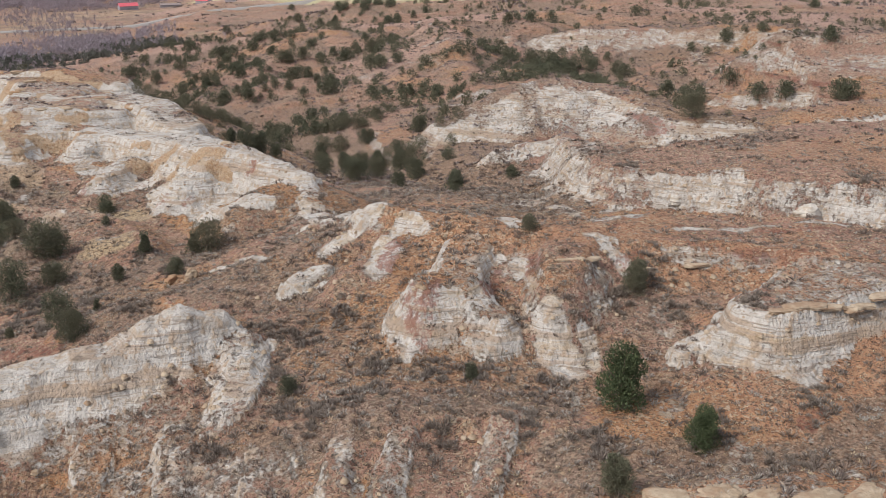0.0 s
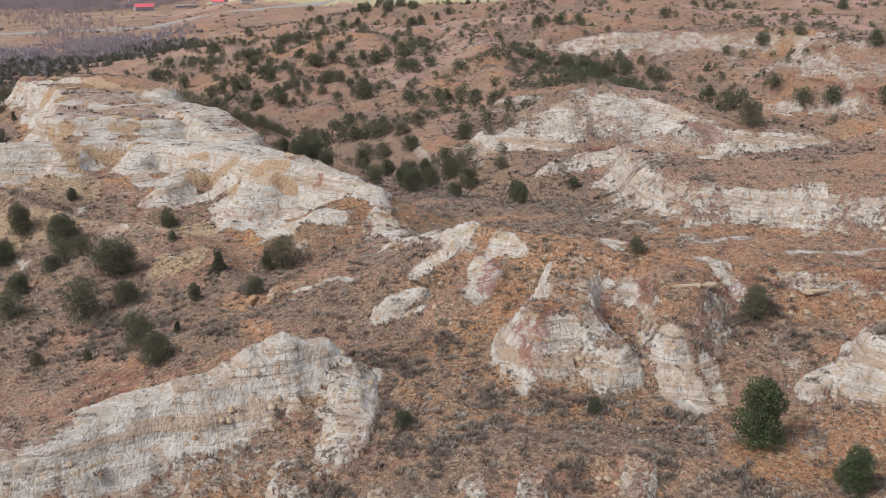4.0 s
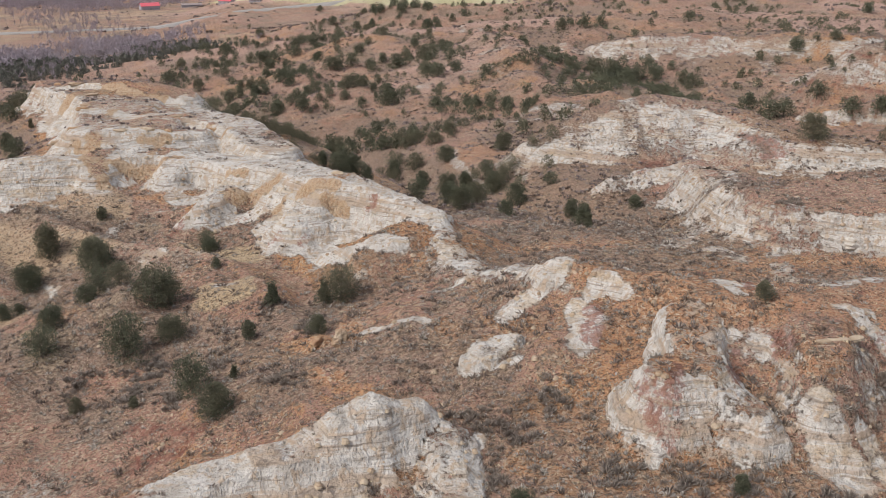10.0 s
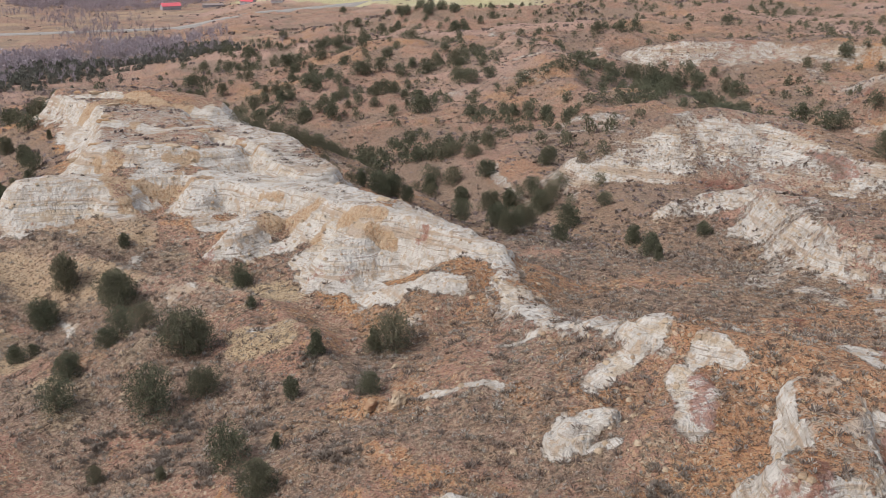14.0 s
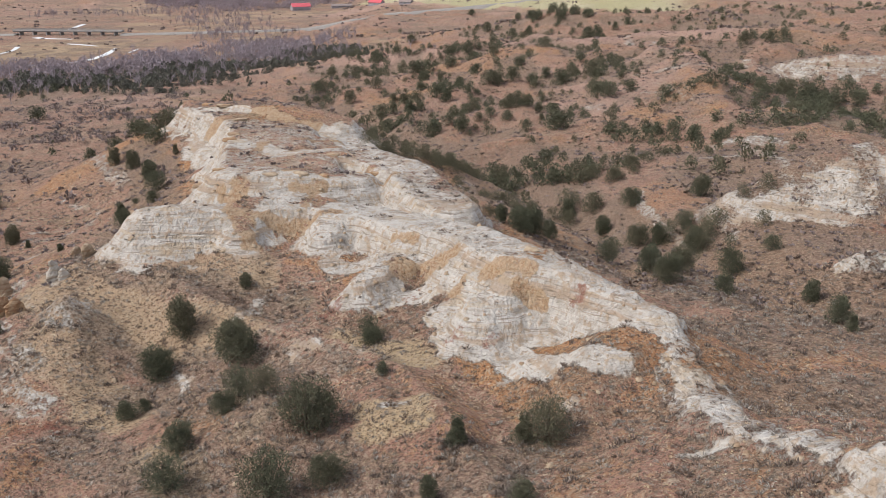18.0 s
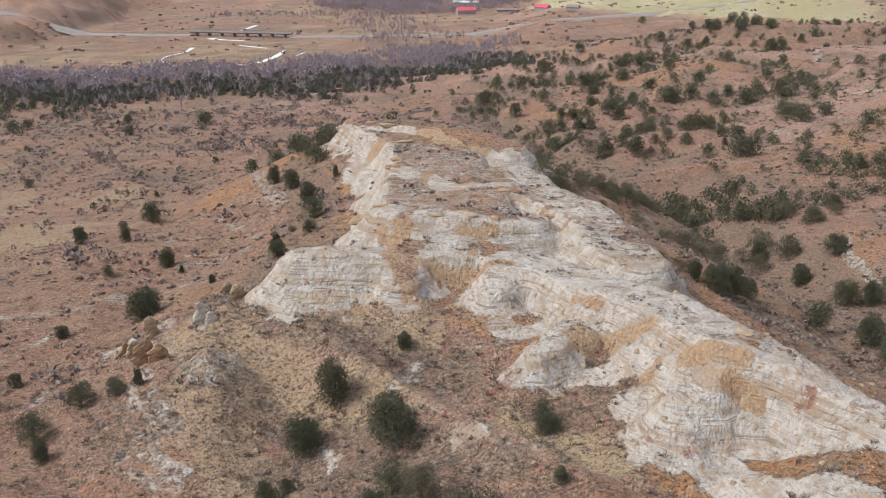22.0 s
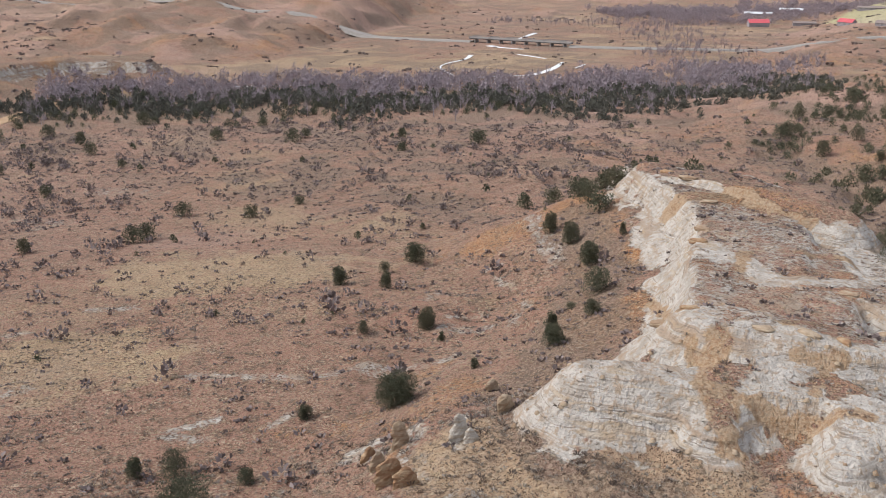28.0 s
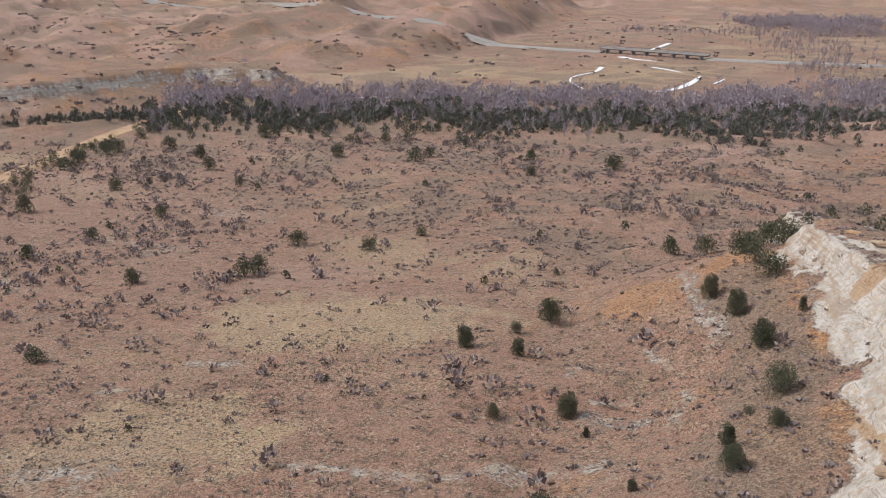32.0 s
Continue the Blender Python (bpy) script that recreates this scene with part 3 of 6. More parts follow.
def soils(x, y, slope, wild, bare, z):
    steep = step(slope, 0.2, 0.6)
    tan = spread(x, y, (CAPS,), 127)
    clay = bare * (0.8 + 0.2 * steep) * (1 - 0.3 * step(layered(x, y, 11, 109, 4), 0.15, 0.6))
    clay = np.maximum(clay, np.maximum(np.maximum(np.maximum(0.74 * spread(x, y, (CLAY_NEAR,), 101), 0.58 * spread(x, y, (CLAY_SMALL,), 106)), 0.52 * spread(x, y, (CLAY_RIGHT,), 104)), 0.88 * spread(x, y, (CLAY_BUTTE,), 103)))
    clay = np.maximum(clay, spread(x, y, (CLAY_FAR,), 102) * (0.4 + 0.14 * steep))
    clay = np.maximum(clay, np.maximum(0.47 * spread(x, y, (CLAY_FRONT,), 105), 0.48 * spread(x, y, (CLAY_VALLEY,), 107)))
    clay = np.maximum(clay, wild * step(slope + 0.7 * layered(x, y, 12, 111, 3), 1.0, 1.6) * 0.55)
    clay = np.maximum(clay, wild * 0.36 * step(layered(x, y, 13, 113, 4), 0.1, 0.7))
    clay = np.maximum(clay, 0.4 * (1 - wild) * step(layered(x, y, 31, 115, 5), 0.15, 0.7) * step(y, 600, 450))
    rust = np.maximum(spread(x, y, (RUST,), 121), 0.55 * spread(x, y, (RUST_FAR,), 122))
    rust = np.maximum(rust, wild * (0.3 + 0.14 * step(y, 280, 190) + 0.45 * step(layered(x, y, 26, 123, 4), -0.3, 0.5)))
    # beds of clay, rusty and red mudstone, level but for a slow sway
    level = z + 1.1 * layered(x, y, 34, 151, 3)
    sway = 0.06 * x + 0.04 * y
    beds = step(slope, 0.12, 0.4) * wild * (1 - 0.75 * bare)
    clay = np.maximum(clay, beds * (0.28 + 0.24 * step(y, 170, 200)) * step(rough(level, sway, 2.7, 152) + 0.35 * layered(x, y, 6, 155, 2), 0.3, 0.75))
    rust = np.maximum(rust, beds * 0.8 * step(rough(level, sway, 2.1, 153) + 0.3 * layered(x, y, 8, 156, 2), 0.25, 0.6))
    dark = beds * 0.7 * step(rough(level, sway, 1.7, 154) + 0.3 * layered(x, y, 8, 157, 2), 0.5, 0.8) * step(x, -40, 30)
    clay, rust = clay * (1 - 0.1 * tan), np.maximum(rust, 0.55 * tan)
    bank = step(slope, 0.1, 0.28) * (1 - wild)
    rust = np.maximum(rust, (0.45 + 0.35 * layered(x, y, 50, 125, 4)) * bank)
    red = np.maximum(spread(x, y, (RED,), 131) * 0.62, wild * step(layered(x, y, 19, 133, 4), 0.25, 0.8) * 0.5 * (1 - 0.8 * bare))
    red = np.maximum(red, dark)
    red = np.maximum(red, bank * 0.42 * step(layered(x, y, 80, 135, 4), 0.05, 0.7))
    sown_straw = np.maximum(0.72 * spread(x, y, (STRAW,), 141), 0.95 * spread(x, y, (STRAW_NEAR,), 142))
    rust, red = rust * (1 - 0.8 * sown_straw), red * (1 - 0.8 * sown_straw)
    straw = np.maximum(sown_straw, (0.1 + 0.6 * step(layered(x, y, 60, 143, 5), -0.2, 0.6)) * (1 - wild) * (1 - bank))
    return clay, rust, red, straw


def covers(x, y, slope, wild):
    """How far the soil is littered with grey twigs, is a hay field, is tinted rosy for far haze, or is tan wash over
    clay.
    """
    hollow = step(np.abs(rough(x + 9 * layered(x, y, 60, 61, 3), y, 30, 66)), 0.15, 0.5) * step(y, 390, 480)
    litter = np.maximum(1.0 * spread(x, y, (SCRUB,), 161), 0.38 * step(layered(x, y, 38, 163, 4), 0.1, 0.7))
    litter = np.maximum(litter, 0.6 * wild * step(washes(*bent(x, y)), 2.4, 4.0))
    litter = np.maximum(litter, 0.8 * hollow)
    field = step(y - 1172 + 1.31 * (x + 26) + 18 * layered(x, y, 160, 165, 3), 0, 14) * step(x, -455, -435) * step(x, 70, 20)
    # rosier soil with distance: far haze put into the ground colour
    pink_haze = step(layered(x, y, 120, 167, 5), -0.25, 0.45) * step(np.hypot(x + 30, y), 380, 560) * (0.45 + 0.55 * step(slope, 0.03, 0.16))
    return litter * (1 - field), field, pink_haze * (1 - field), spread(x, y, (CAPS,), 127)

# ---- end of the land ----

# ---- materials ----


class Nodes:
    def __init__(self, name, rough_value=0.9):
        self.mat = bpy.data.materials.new(name)
        self.mat.use_nodes = True
        self.tree = self.mat.node_tree
        self.bsdf = self.tree.nodes["Principled BSDF"]
        self.bsdf.inputs["Roughness"].default_value = rough_value
        self.bsdf.inputs["Specular IOR Level"].default_value = 0.15

    def add(self, kind, **values):
        node = self.tree.nodes.new(kind)
        for key, value in values.items():
            setattr(node, key, value)
        return node

    def link(self, a, b):
        self.tree.links.new(a, b)

    def mix(self, fac, a, b, blend="MIX"):
        node = self.add("ShaderNodeMix", data_type="RGBA", blend_type=blend)
        for sock, value in ((node.inputs[0], fac), (node.inputs[6], a), (node.inputs[7], b)):
            if isinstance(value, bpy.types.NodeSocket):
                self.link(value, sock)
            elif sock is node.inputs[0]:
                sock.default_value = value
            else:
                sock.default_value = (*value, 1)
        return node.outputs[2]

    def math(self, op, a, b=0.0, c=0.0):
        node = self.add("ShaderNodeMath", operation=op)
        for sock, value in zip(node.inputs, (a, b, c)):
            if isinstance(value, bpy.types.NodeSocket):
                self.link(value, sock)
            else:
                sock.default_value = value
        return node.outputs[0]

    def noise(self, scale, detail=4, where=None, stretch=None, rough_value=0.6):
        node = self.add("ShaderNodeTexNoise")
        node.inputs["Scale"].default_value, node.inputs["Detail"].default_value = scale, detail
        node.inputs["Roughness"].default_value = rough_value
        if where is None:
            where = self.add("ShaderNodeNewGeometry").outputs["Position"]
        if stretch:
            m = self.add("ShaderNodeMapping")
            m.inputs["Scale"].default_value = stretch
            self.link(where, m.inputs[0])
            where = m.outputs[0]
        self.link(where, node.inputs["Vector"])
        return node.outputs["Fac"]

    def ramp(self, value, lo, hi):
        node = self.add("ShaderNodeMapRange", interpolation_type="SMOOTHSTEP")
        self.link(value, node.inputs[0])
        node.inputs[1].default_value, node.inputs[2].default_value = lo, hi
        return node.outputs[0]

    def bump(self, height, strength, distance):
        node = self.add("ShaderNodeBump")
        node.inputs["Strength"].default_value, node.inputs["Distance"].default_value = strength, distance
        self.link(height, node.inputs["Height"])
        self.link(node.outputs[0], self.bsdf.inputs["Normal"])

    def colour(self, value):
        if isinstance(value, bpy.types.NodeSocket):
            self.link(value, self.bsdf.inputs["Base Color"])
        else:
            self.bsdf.inputs["Base Color"].default_value = (*value, 1)
        return self.mat


def land_material():
    n = Nodes("badland_ground", 0.95)
    zone = n.add("ShaderNodeAttribute", attribute_name="zones")
    sep = n.add("ShaderNodeSeparateColor")
    n.link(zone.outputs["Color"], sep.inputs[0])
    place = n.add("ShaderNodeNewGeometry").outputs["Position"]
    big, mid, fine, grit = n.noise(0.02, 5), n.noise(0.28, 6, rough_value=0.68), n.noise(1.5, 6, rough_value=0.75), n.noise(7.0, 4)
    streak = n.noise(0.5, 5, stretch=(1.6, 1.6, 0.25))
    strata = n.noise(0.55, 4, stretch=(0.05, 0.05, 1.0))
    dots = n.add("ShaderNodeTexVoronoi", feature="F1")
    dots.inputs["Scale"].default_value = 0.75
    n.link(place, dots.inputs["Vector"])
    dots2 = n.add("ShaderNodeTexVoronoi", feature="F1")
    dots2.inputs["Scale"].default_value = 2.3
    n.link(place, dots2.inputs["Vector"])
    crack = n.add("ShaderNodeTexVoronoi", feature="DISTANCE_TO_EDGE")
    crack.inputs["Scale"].default_value = 0.24
    warp = n.add("ShaderNodeMix", data_type="VECTOR")
    warp.inputs[0].default_value = 0.35
    n.link(place, warp.inputs[4])
    wob = n.add("ShaderNodeTexNoise")
    wob.inputs["Scale"].default_value = 0.6
    n.link(place, wob.inputs["Vector"])
    grow = n.add("ShaderNodeVectorMath", operation="MULTIPLY_ADD")
    n.link(wob.outputs["Color"], grow.inputs[0])
    grow.inputs[1].default_value = (4, 4, 1.5)
    n.link(place, grow.inputs[2])
    n.link(grow.outputs[0], warp.inputs[5])
    n.link(warp.outputs[1], crack.inputs["Vector"])

    drift = n.add("ShaderNodeTexNoise")
    drift.inputs["Scale"].default_value = 0.16
    n.link(place, drift.inputs["Vector"])
    tilt = n.add("ShaderNodeVectorMath", operation="MULTIPLY_ADD")
    n.link(drift.outputs["Color"], tilt.inputs[0])
    tilt.inputs[1].default_value = (1.5, 1.5, 0.9)
    n.link(place, tilt.inputs[2])

    def edge(sock, lo=0.34, hi=0.72, spread=2.2):
        ragged = n.math("MULTIPLY_ADD", n.math("SUBTRACT", n.math("MULTIPLY_ADD", fine, 0.4, n.math("MULTIPLY_ADD", streak, 0.35, n.math("MULTIPLY", mid, 0.25))), 0.5), spread, sock)
        return n.ramp(ragged, lo, hi)

    soil = n.mix(n.ramp(big, 0.38, 0.62), (0.36, 0.203, 0.147), (0.37, 0.197, 0.143))
    soil = n.mix(n.ramp(mid, 0.46, 0.66), soil, (0.175, 0.108, 0.074))
    soil = n.mix(n.math("MULTIPLY", n.ramp(fine, 0.5, 0.62), 0.85), soil, (0.425, 0.315, 0.21))
    soil = n.mix(edge(zone.outputs["Alpha"], 0.2, 1.0), soil, n.mix(n.ramp(fine, 0.4, 0.62), (0.43, 0.305, 0.18), (0.56, 0.43, 0.27)))
    pale = n.ramp(n.math("MULTIPLY_ADD", streak, 0.6, n.math("MULTIPLY", mid, 0.4)), 0.48, 0.6)
    soil = n.mix(n.math("MULTIPLY", n.math("MULTIPLY", pale, n.ramp(sep.outputs[0], 0.02, 0.25)), 0.75), soil, (0.41, 0.32, 0.24))
    rust = n.mix(n.ramp(fine, 0.42, 0.6), n.mix(n.ramp(mid, 0.4, 0.6), (0.42, 0.185, 0.07), (0.30, 0.145, 0.07)), (0.52, 0.295, 0.145))
    soil = n.mix(n.math("MULTIPLY", edge(sep.outputs[1], 0.38, 0.7, 2.4), 0.85), soil, rust)
    # broad rosy patches, also standing in for haze on the far soil
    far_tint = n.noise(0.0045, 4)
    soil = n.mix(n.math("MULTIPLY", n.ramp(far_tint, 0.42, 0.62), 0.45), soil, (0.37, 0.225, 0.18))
    soil = n.mix(n.math("MULTIPLY", n.ramp(fine, 0.46, 0.37), 0.88), soil, (0.088, 0.062, 0.046))
    blond = n.add("ShaderNodeTexVoronoi", feature="F1")
    blond.inputs["Scale"].default_value = 1.25
    n.link(grow.outputs[0], blond.inputs["Vector"])
    soil = n.mix(n.math("MULTIPLY", n.math("MULTIPLY", n.ramp(blond.outputs["Distance"], 0.4, 0.22), n.ramp(n.noise(0.09, 3), 0.4, 0.55)), 0.75), soil, n.mix(grit, (0.42, 0.33, 0.225), (0.68, 0.565, 0.42)))
    cover = n.add("ShaderNodeAttribute", attribute_name="covers")
    csep = n.add("ShaderNodeSeparateColor")
    n.link(cover.outputs["Color"], csep.inputs[0])
    # distant haze mixed into the soil as a paler, rosy colour
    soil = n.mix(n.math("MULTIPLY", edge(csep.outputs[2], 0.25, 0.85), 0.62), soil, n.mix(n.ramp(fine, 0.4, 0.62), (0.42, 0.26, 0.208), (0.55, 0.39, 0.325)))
    soil = n.mix(n.math("MULTIPLY", edge(csep.outputs[0], 0.3, 0.85), 0.68), soil, n.mix(n.ramp(fine, 0.42, 0.6), (0.165, 0.115, 0.085), (0.35, 0.265, 0.2)))
    hay = n.mix(n.ramp(n.noise(0.012, 5, stretch=(1.0, 0.35, 1.0)), 0.4, 0.62), (0.44, 0.40, 0.235), (0.51, 0.455, 0.305))
    # bare tufts and scraps of litter
    tuft = n.math("MULTIPLY", n.ramp(dots.outputs["Distance"], 0.42, 0.2), n.ramp(mid, 0.42, 0.58))
    soil = n.mix(n.math("MULTIPLY", tuft, 0.8), soil, n.mix(fine, (0.09, 0.075, 0.06), (0.19, 0.16, 0.128)))
    tuft2 = n.math("MULTIPLY", n.ramp(dots2.outputs["Distance"], 0.42, 0.2), n.ramp(n.noise(0.11, 4), 0.36, 0.6))
    soil = n.mix(n.math("MULTIPLY", tuft2, 0.8), soil, n.mix(fine, (0.09, 0.075, 0.058), (0.19, 0.165, 0.125)))
    soil = n.mix(n.math("MULTIPLY", n.ramp(grit, 0.54, 0.66), 0.42), soil, (0.60, 0.482, 0.37))
    clay = n.mix(n.ramp(mid, 0.38, 0.6), (0.41, 0.368, 0.318), (0.55, 0.514, 0.466))
    clay = n.mix(n.math("MULTIPLY", n.ramp(streak, 0.5, 0.64), 0.8), clay, (0.40, 0.3, 0.21))
    clay = n.mix(n.math("MULTIPLY", n.ramp(strata, 0.54, 0.63), 0.75), clay, (0.37, 0.275, 0.195))
    clay = n.mix(n.math("MULTIPLY", n.ramp(strata, 0.42, 0.36), 0.45), clay, (0.60, 0.575, 0.535))
    ochre = n.noise(1.1, 4, where=tilt.outputs[0], stretch=(0.06, 0.06, 1.0))
    clay = n.mix(n.math("MULTIPLY", n.math("MULTIPLY", n.ramp(ochre, 0.56, 0.61), n.ramp(n.noise(0.07, 4), 0.42, 0.56)), 0.45), clay, n.mix(fine, (0.39, 0.27, 0.15), (0.5, 0.4, 0.275)))
    seam = n.noise(2.6, 4, where=tilt.outputs[0], stretch=(0.06, 0.06, 1.0))
    clay = n.mix(n.math("MULTIPLY", n.ramp(seam, 0.58, 0.63), 0.62), clay, (0.23, 0.178, 0.135))
    lines = n.math("MULTIPLY", n.ramp(crack.outputs["Distance"], 0.03, 0.0), n.ramp(mid, 0.5, 0.62))
    clay = n.mix(n.math("MULTIPLY", lines, 0.14), clay, (0.2, 0.16, 0.125))
    clay = n.mix(n.math("MULTIPLY", edge(cover.outputs["Alpha"], 0.4, 0.75, 3.2), 0.9), clay, n.mix(n.ramp(fine, 0.4, 0.62), n.mix(n.ramp(mid, 0.4, 0.6), (0.30, 0.175, 0.095), (0.36, 0.235, 0.135)), (0.45, 0.335, 0.22)))
    bare = edge(sep.outputs[0], 0.36, 0.6, 2.6)
    c = n.mix(bare, soil, clay)
    c = n.mix(csep.outputs[1], c, hay)
    c = n.mix(n.math("MULTIPLY", edge(sep.outputs[2], 0.42, 0.72, 3.6), 0.75), c, n.mix(n.ramp(fine, 0.45, 0.65), (0.19, 0.066, 0.05), (0.31, 0.15, 0.108)))
    # crumbs and small rills, light and dark
    crumb = n.add("ShaderNodeTexVoronoi", feature="F1")
    crumb.inputs["Scale"].default_value = 3.1
    n.link(grow.outputs[0], crumb.inputs["Vector"])
    pick = n.add("ShaderNodeSeparateColor")
    n.link(crumb.outputs["Color"], pick.inputs[0])
    speck = n.ramp(crumb.outputs["Distance"], 0.5, 0.22)
    loose = n.math("SUBTRACT", 1.0, n.math("MULTIPLY", bare, 0.75))
    c = n.mix(n.math("MULTIPLY", n.math("MULTIPLY", speck, n.ramp(pick.outputs[0], 0.62, 0.7)), n.math("MULTIPLY", loose, 0.9)), c, n.mix(pick.outputs[1], (0.07, 0.052, 0.04), (0.16, 0.11, 0.08)))
    c = n.mix(n.math("MULTIPLY", n.math("MULTIPLY", speck, n.ramp(pick.outputs[0], 0.3, 0.22)), n.math("MULTIPLY", loose, 0.42)), c, n.mix(pick.outputs[1], (0.44, 0.33, 0.23), (0.66, 0.56, 0.44)))
    rills = n.noise(1.6, 3, where=tilt.outputs[0], stretch=(1.0, 1.0, 0.09))
    c = n.mix(n.math("MULTIPLY", n.math("MULTIPLY", n.ramp(rills, 0.42, 0.34), bare), 0.4), c, (0.34, 0.285, 0.225))
    height = n.math("ADD", n.math("MULTIPLY", mid, n.math("MULTIPLY_ADD", bare, -0.65, 0.9)), n.math("ADD", n.math("MULTIPLY", fine, n.math("MULTIPLY_ADD", bare, -0.36, 0.5)), n.math("MULTIPLY", grit, 0.12)))
    height = n.math("ADD", height, n.math("MULTIPLY", n.math("MULTIPLY", n.ramp(crack.outputs["Distance"], 0.08, 0.0), bare), -0.06))
    height = n.math("ADD", height, n.math("MULTIPLY", n.math("MULTIPLY", n.math("SUBTRACT", streak, 0.5), bare), 0.7))
    height = n.math("ADD", height, n.math("MULTIPLY", n.math("MULTIPLY", n.math("SUBTRACT", strata, 0.5), bare), 1.4))
    height = n.math("ADD", height, n.math("ADD", n.math("MULTIPLY", n.math("MULTIPLY", speck, loose), 0.22), n.math("MULTIPLY", n.math("MULTIPLY", rills, bare), 0.5)))
    n.bump(height, 1.0, 1.15)
    return n.colour(c)


LAND = land_material()

# ---- ground ----


LIE = {}


def lie(x, y, *keys):
    """What the ground sheet holds at these places: height, slope, clay and so on."""
    x, y = np.asarray(x, float), np.asarray(y, float)
    rad, ang = np.hypot(x + 30, y), np.arctan2(-x - 30, y)
    i = np.interp(rad, LIE["r"], np.arange(len(LIE["r"])))
    j = np.interp(ang, LIE["a"], np.arange(len(LIE["a"])))
    i0, j0 = np.minimum(i.astype(int), len(LIE["r"]) - 2), np.minimum(j.astype(int), len(LIE["a"]) - 2)
    u, v = i - i0, j - j0
    out = []
    for k in keys:
        g = LIE[k]
        out.append((g[i0, j0] * (1 - v) + g[i0, j0 + 1] * v) * (1 - u) + (g[i0 + 1, j0] * (1 - v) + g[i0 + 1, j0 + 1] * v) * u)
    return out


def sheet():
    """One ground sheet to the horizon, in rings round the start of the walk, finer where the walk looks."""
    radius = np.concatenate([[3, 12, 25, 38, 50, 60, 66], 70 * np.exp(np.arange(0, FINE_R) * math.log(2400 / 70) / FINE_R), np.geomspace(2400, 9000, 12)])
    angle = np.concatenate([np.linspace(radians(-44), radians(70), FINE_A), np.linspace(radians(70), radians(316), 60)[1:-1]])
    rr, aa = np.meshgrid(radius, angle, indexing="ij")
    x, y = -30 - rr * np.sin(aa), rr * np.cos(aa)
    z, wild, bare = ground(x, y)
    nr, na = rr.shape
    co = np.stack([x, y, z], -1).reshape(-1, 3)
    i = np.arange(nr * na).reshape(nr, na)
    a, b = i[:-1], i[1:]
    quads = np.stack([a, b, np.roll(b, -1, 1), np.roll(a, -1, 1)], -1).reshape(-1, 4)
    hub = len(co)
    co = np.vstack([co, [-30, 0, float(ground(np.array([-30.0]), np.array([0.0]))[0][0])]])
    tris = np.stack([np.full(na, hub), i[0], np.roll(i[0], -1)], -1)
    me = bpy.data.meshes.new("ground")
    me.vertices.add(len(co))
    me.vertices.foreach_set("co", co.ravel())
    loops = np.concatenate([quads.ravel(), tris.ravel()])
    starts = np.concatenate([np.arange(len(quads)) * 4, len(quads) * 4 + np.arange(len(tris)) * 3])
    me.loops.add(len(loops))
    me.loops.foreach_set("vertex_index", loops)
    me.polygons.add(len(starts))
    me.polygons.foreach_set("loop_start", starts)
    me.polygons.foreach_set("use_smooth", np.ones(len(starts), bool))
    me.update(calc_edges=True)
    slope = np.hypot(np.gradient(z, axis=0) / np.maximum(np.gradient(rr, axis=0), 1e-3), np.gradient(z, axis=1) / np.maximum(np.abs(np.gradient(aa, axis=1)) * rr, 1e-3))
    zones = np.zeros((len(co), 4), np.float32)
    zones[:-1] = np.stack([v.ravel() for v in soils(x, y, slope, wild, bare, z)], -1)
    att = me.attributes.new("zones", "FLOAT_COLOR", "POINT")
    att.data.foreach_set("color", zones.ravel())
    laid = np.zeros((len(co), 4), np.float32)
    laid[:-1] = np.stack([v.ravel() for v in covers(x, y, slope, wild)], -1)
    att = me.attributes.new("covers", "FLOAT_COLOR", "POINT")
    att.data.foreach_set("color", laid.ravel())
    LIE.update(r=radius, a=angle[:FINE_A], z=z[:, :FINE_A], wild=wild[:, :FINE_A], slope=slope[:, :FINE_A], litter=laid[:-1, 0].reshape(nr, na)[:, :FINE_A], clay=zones[:-1, 0].reshape(nr, na)[:, :FINE_A], rust=zones[:-1, 1].reshape(nr, na)[:, :FINE_A])
    me.materials.append(LAND)
    ob = new("ground", me)
    return tagged(ob, "pale clay badlands with rust soil and dry grass", "ground", kind="structure")


FINE_R, FINE_A = 1020, 600
sheet()

# ---- makers ----


def mesh_of(name, verts, faces, material, smooth=False):
    me = bpy.data.meshes.new(name)
    me.from_pydata([tuple(v) for v in verts], [], [tuple(f) for f in faces])
    me.materials.append(material)
    if smooth:
        me.polygons.foreach_set("use_smooth", np.ones(len(me.polygons), bool))
    return me


def part(name, verts, faces, material, parent, label="", smooth=False):
    ob = new(name, mesh_of(name, verts, faces, material, smooth))
    ob.parent = parent
    return tagged(ob, label)


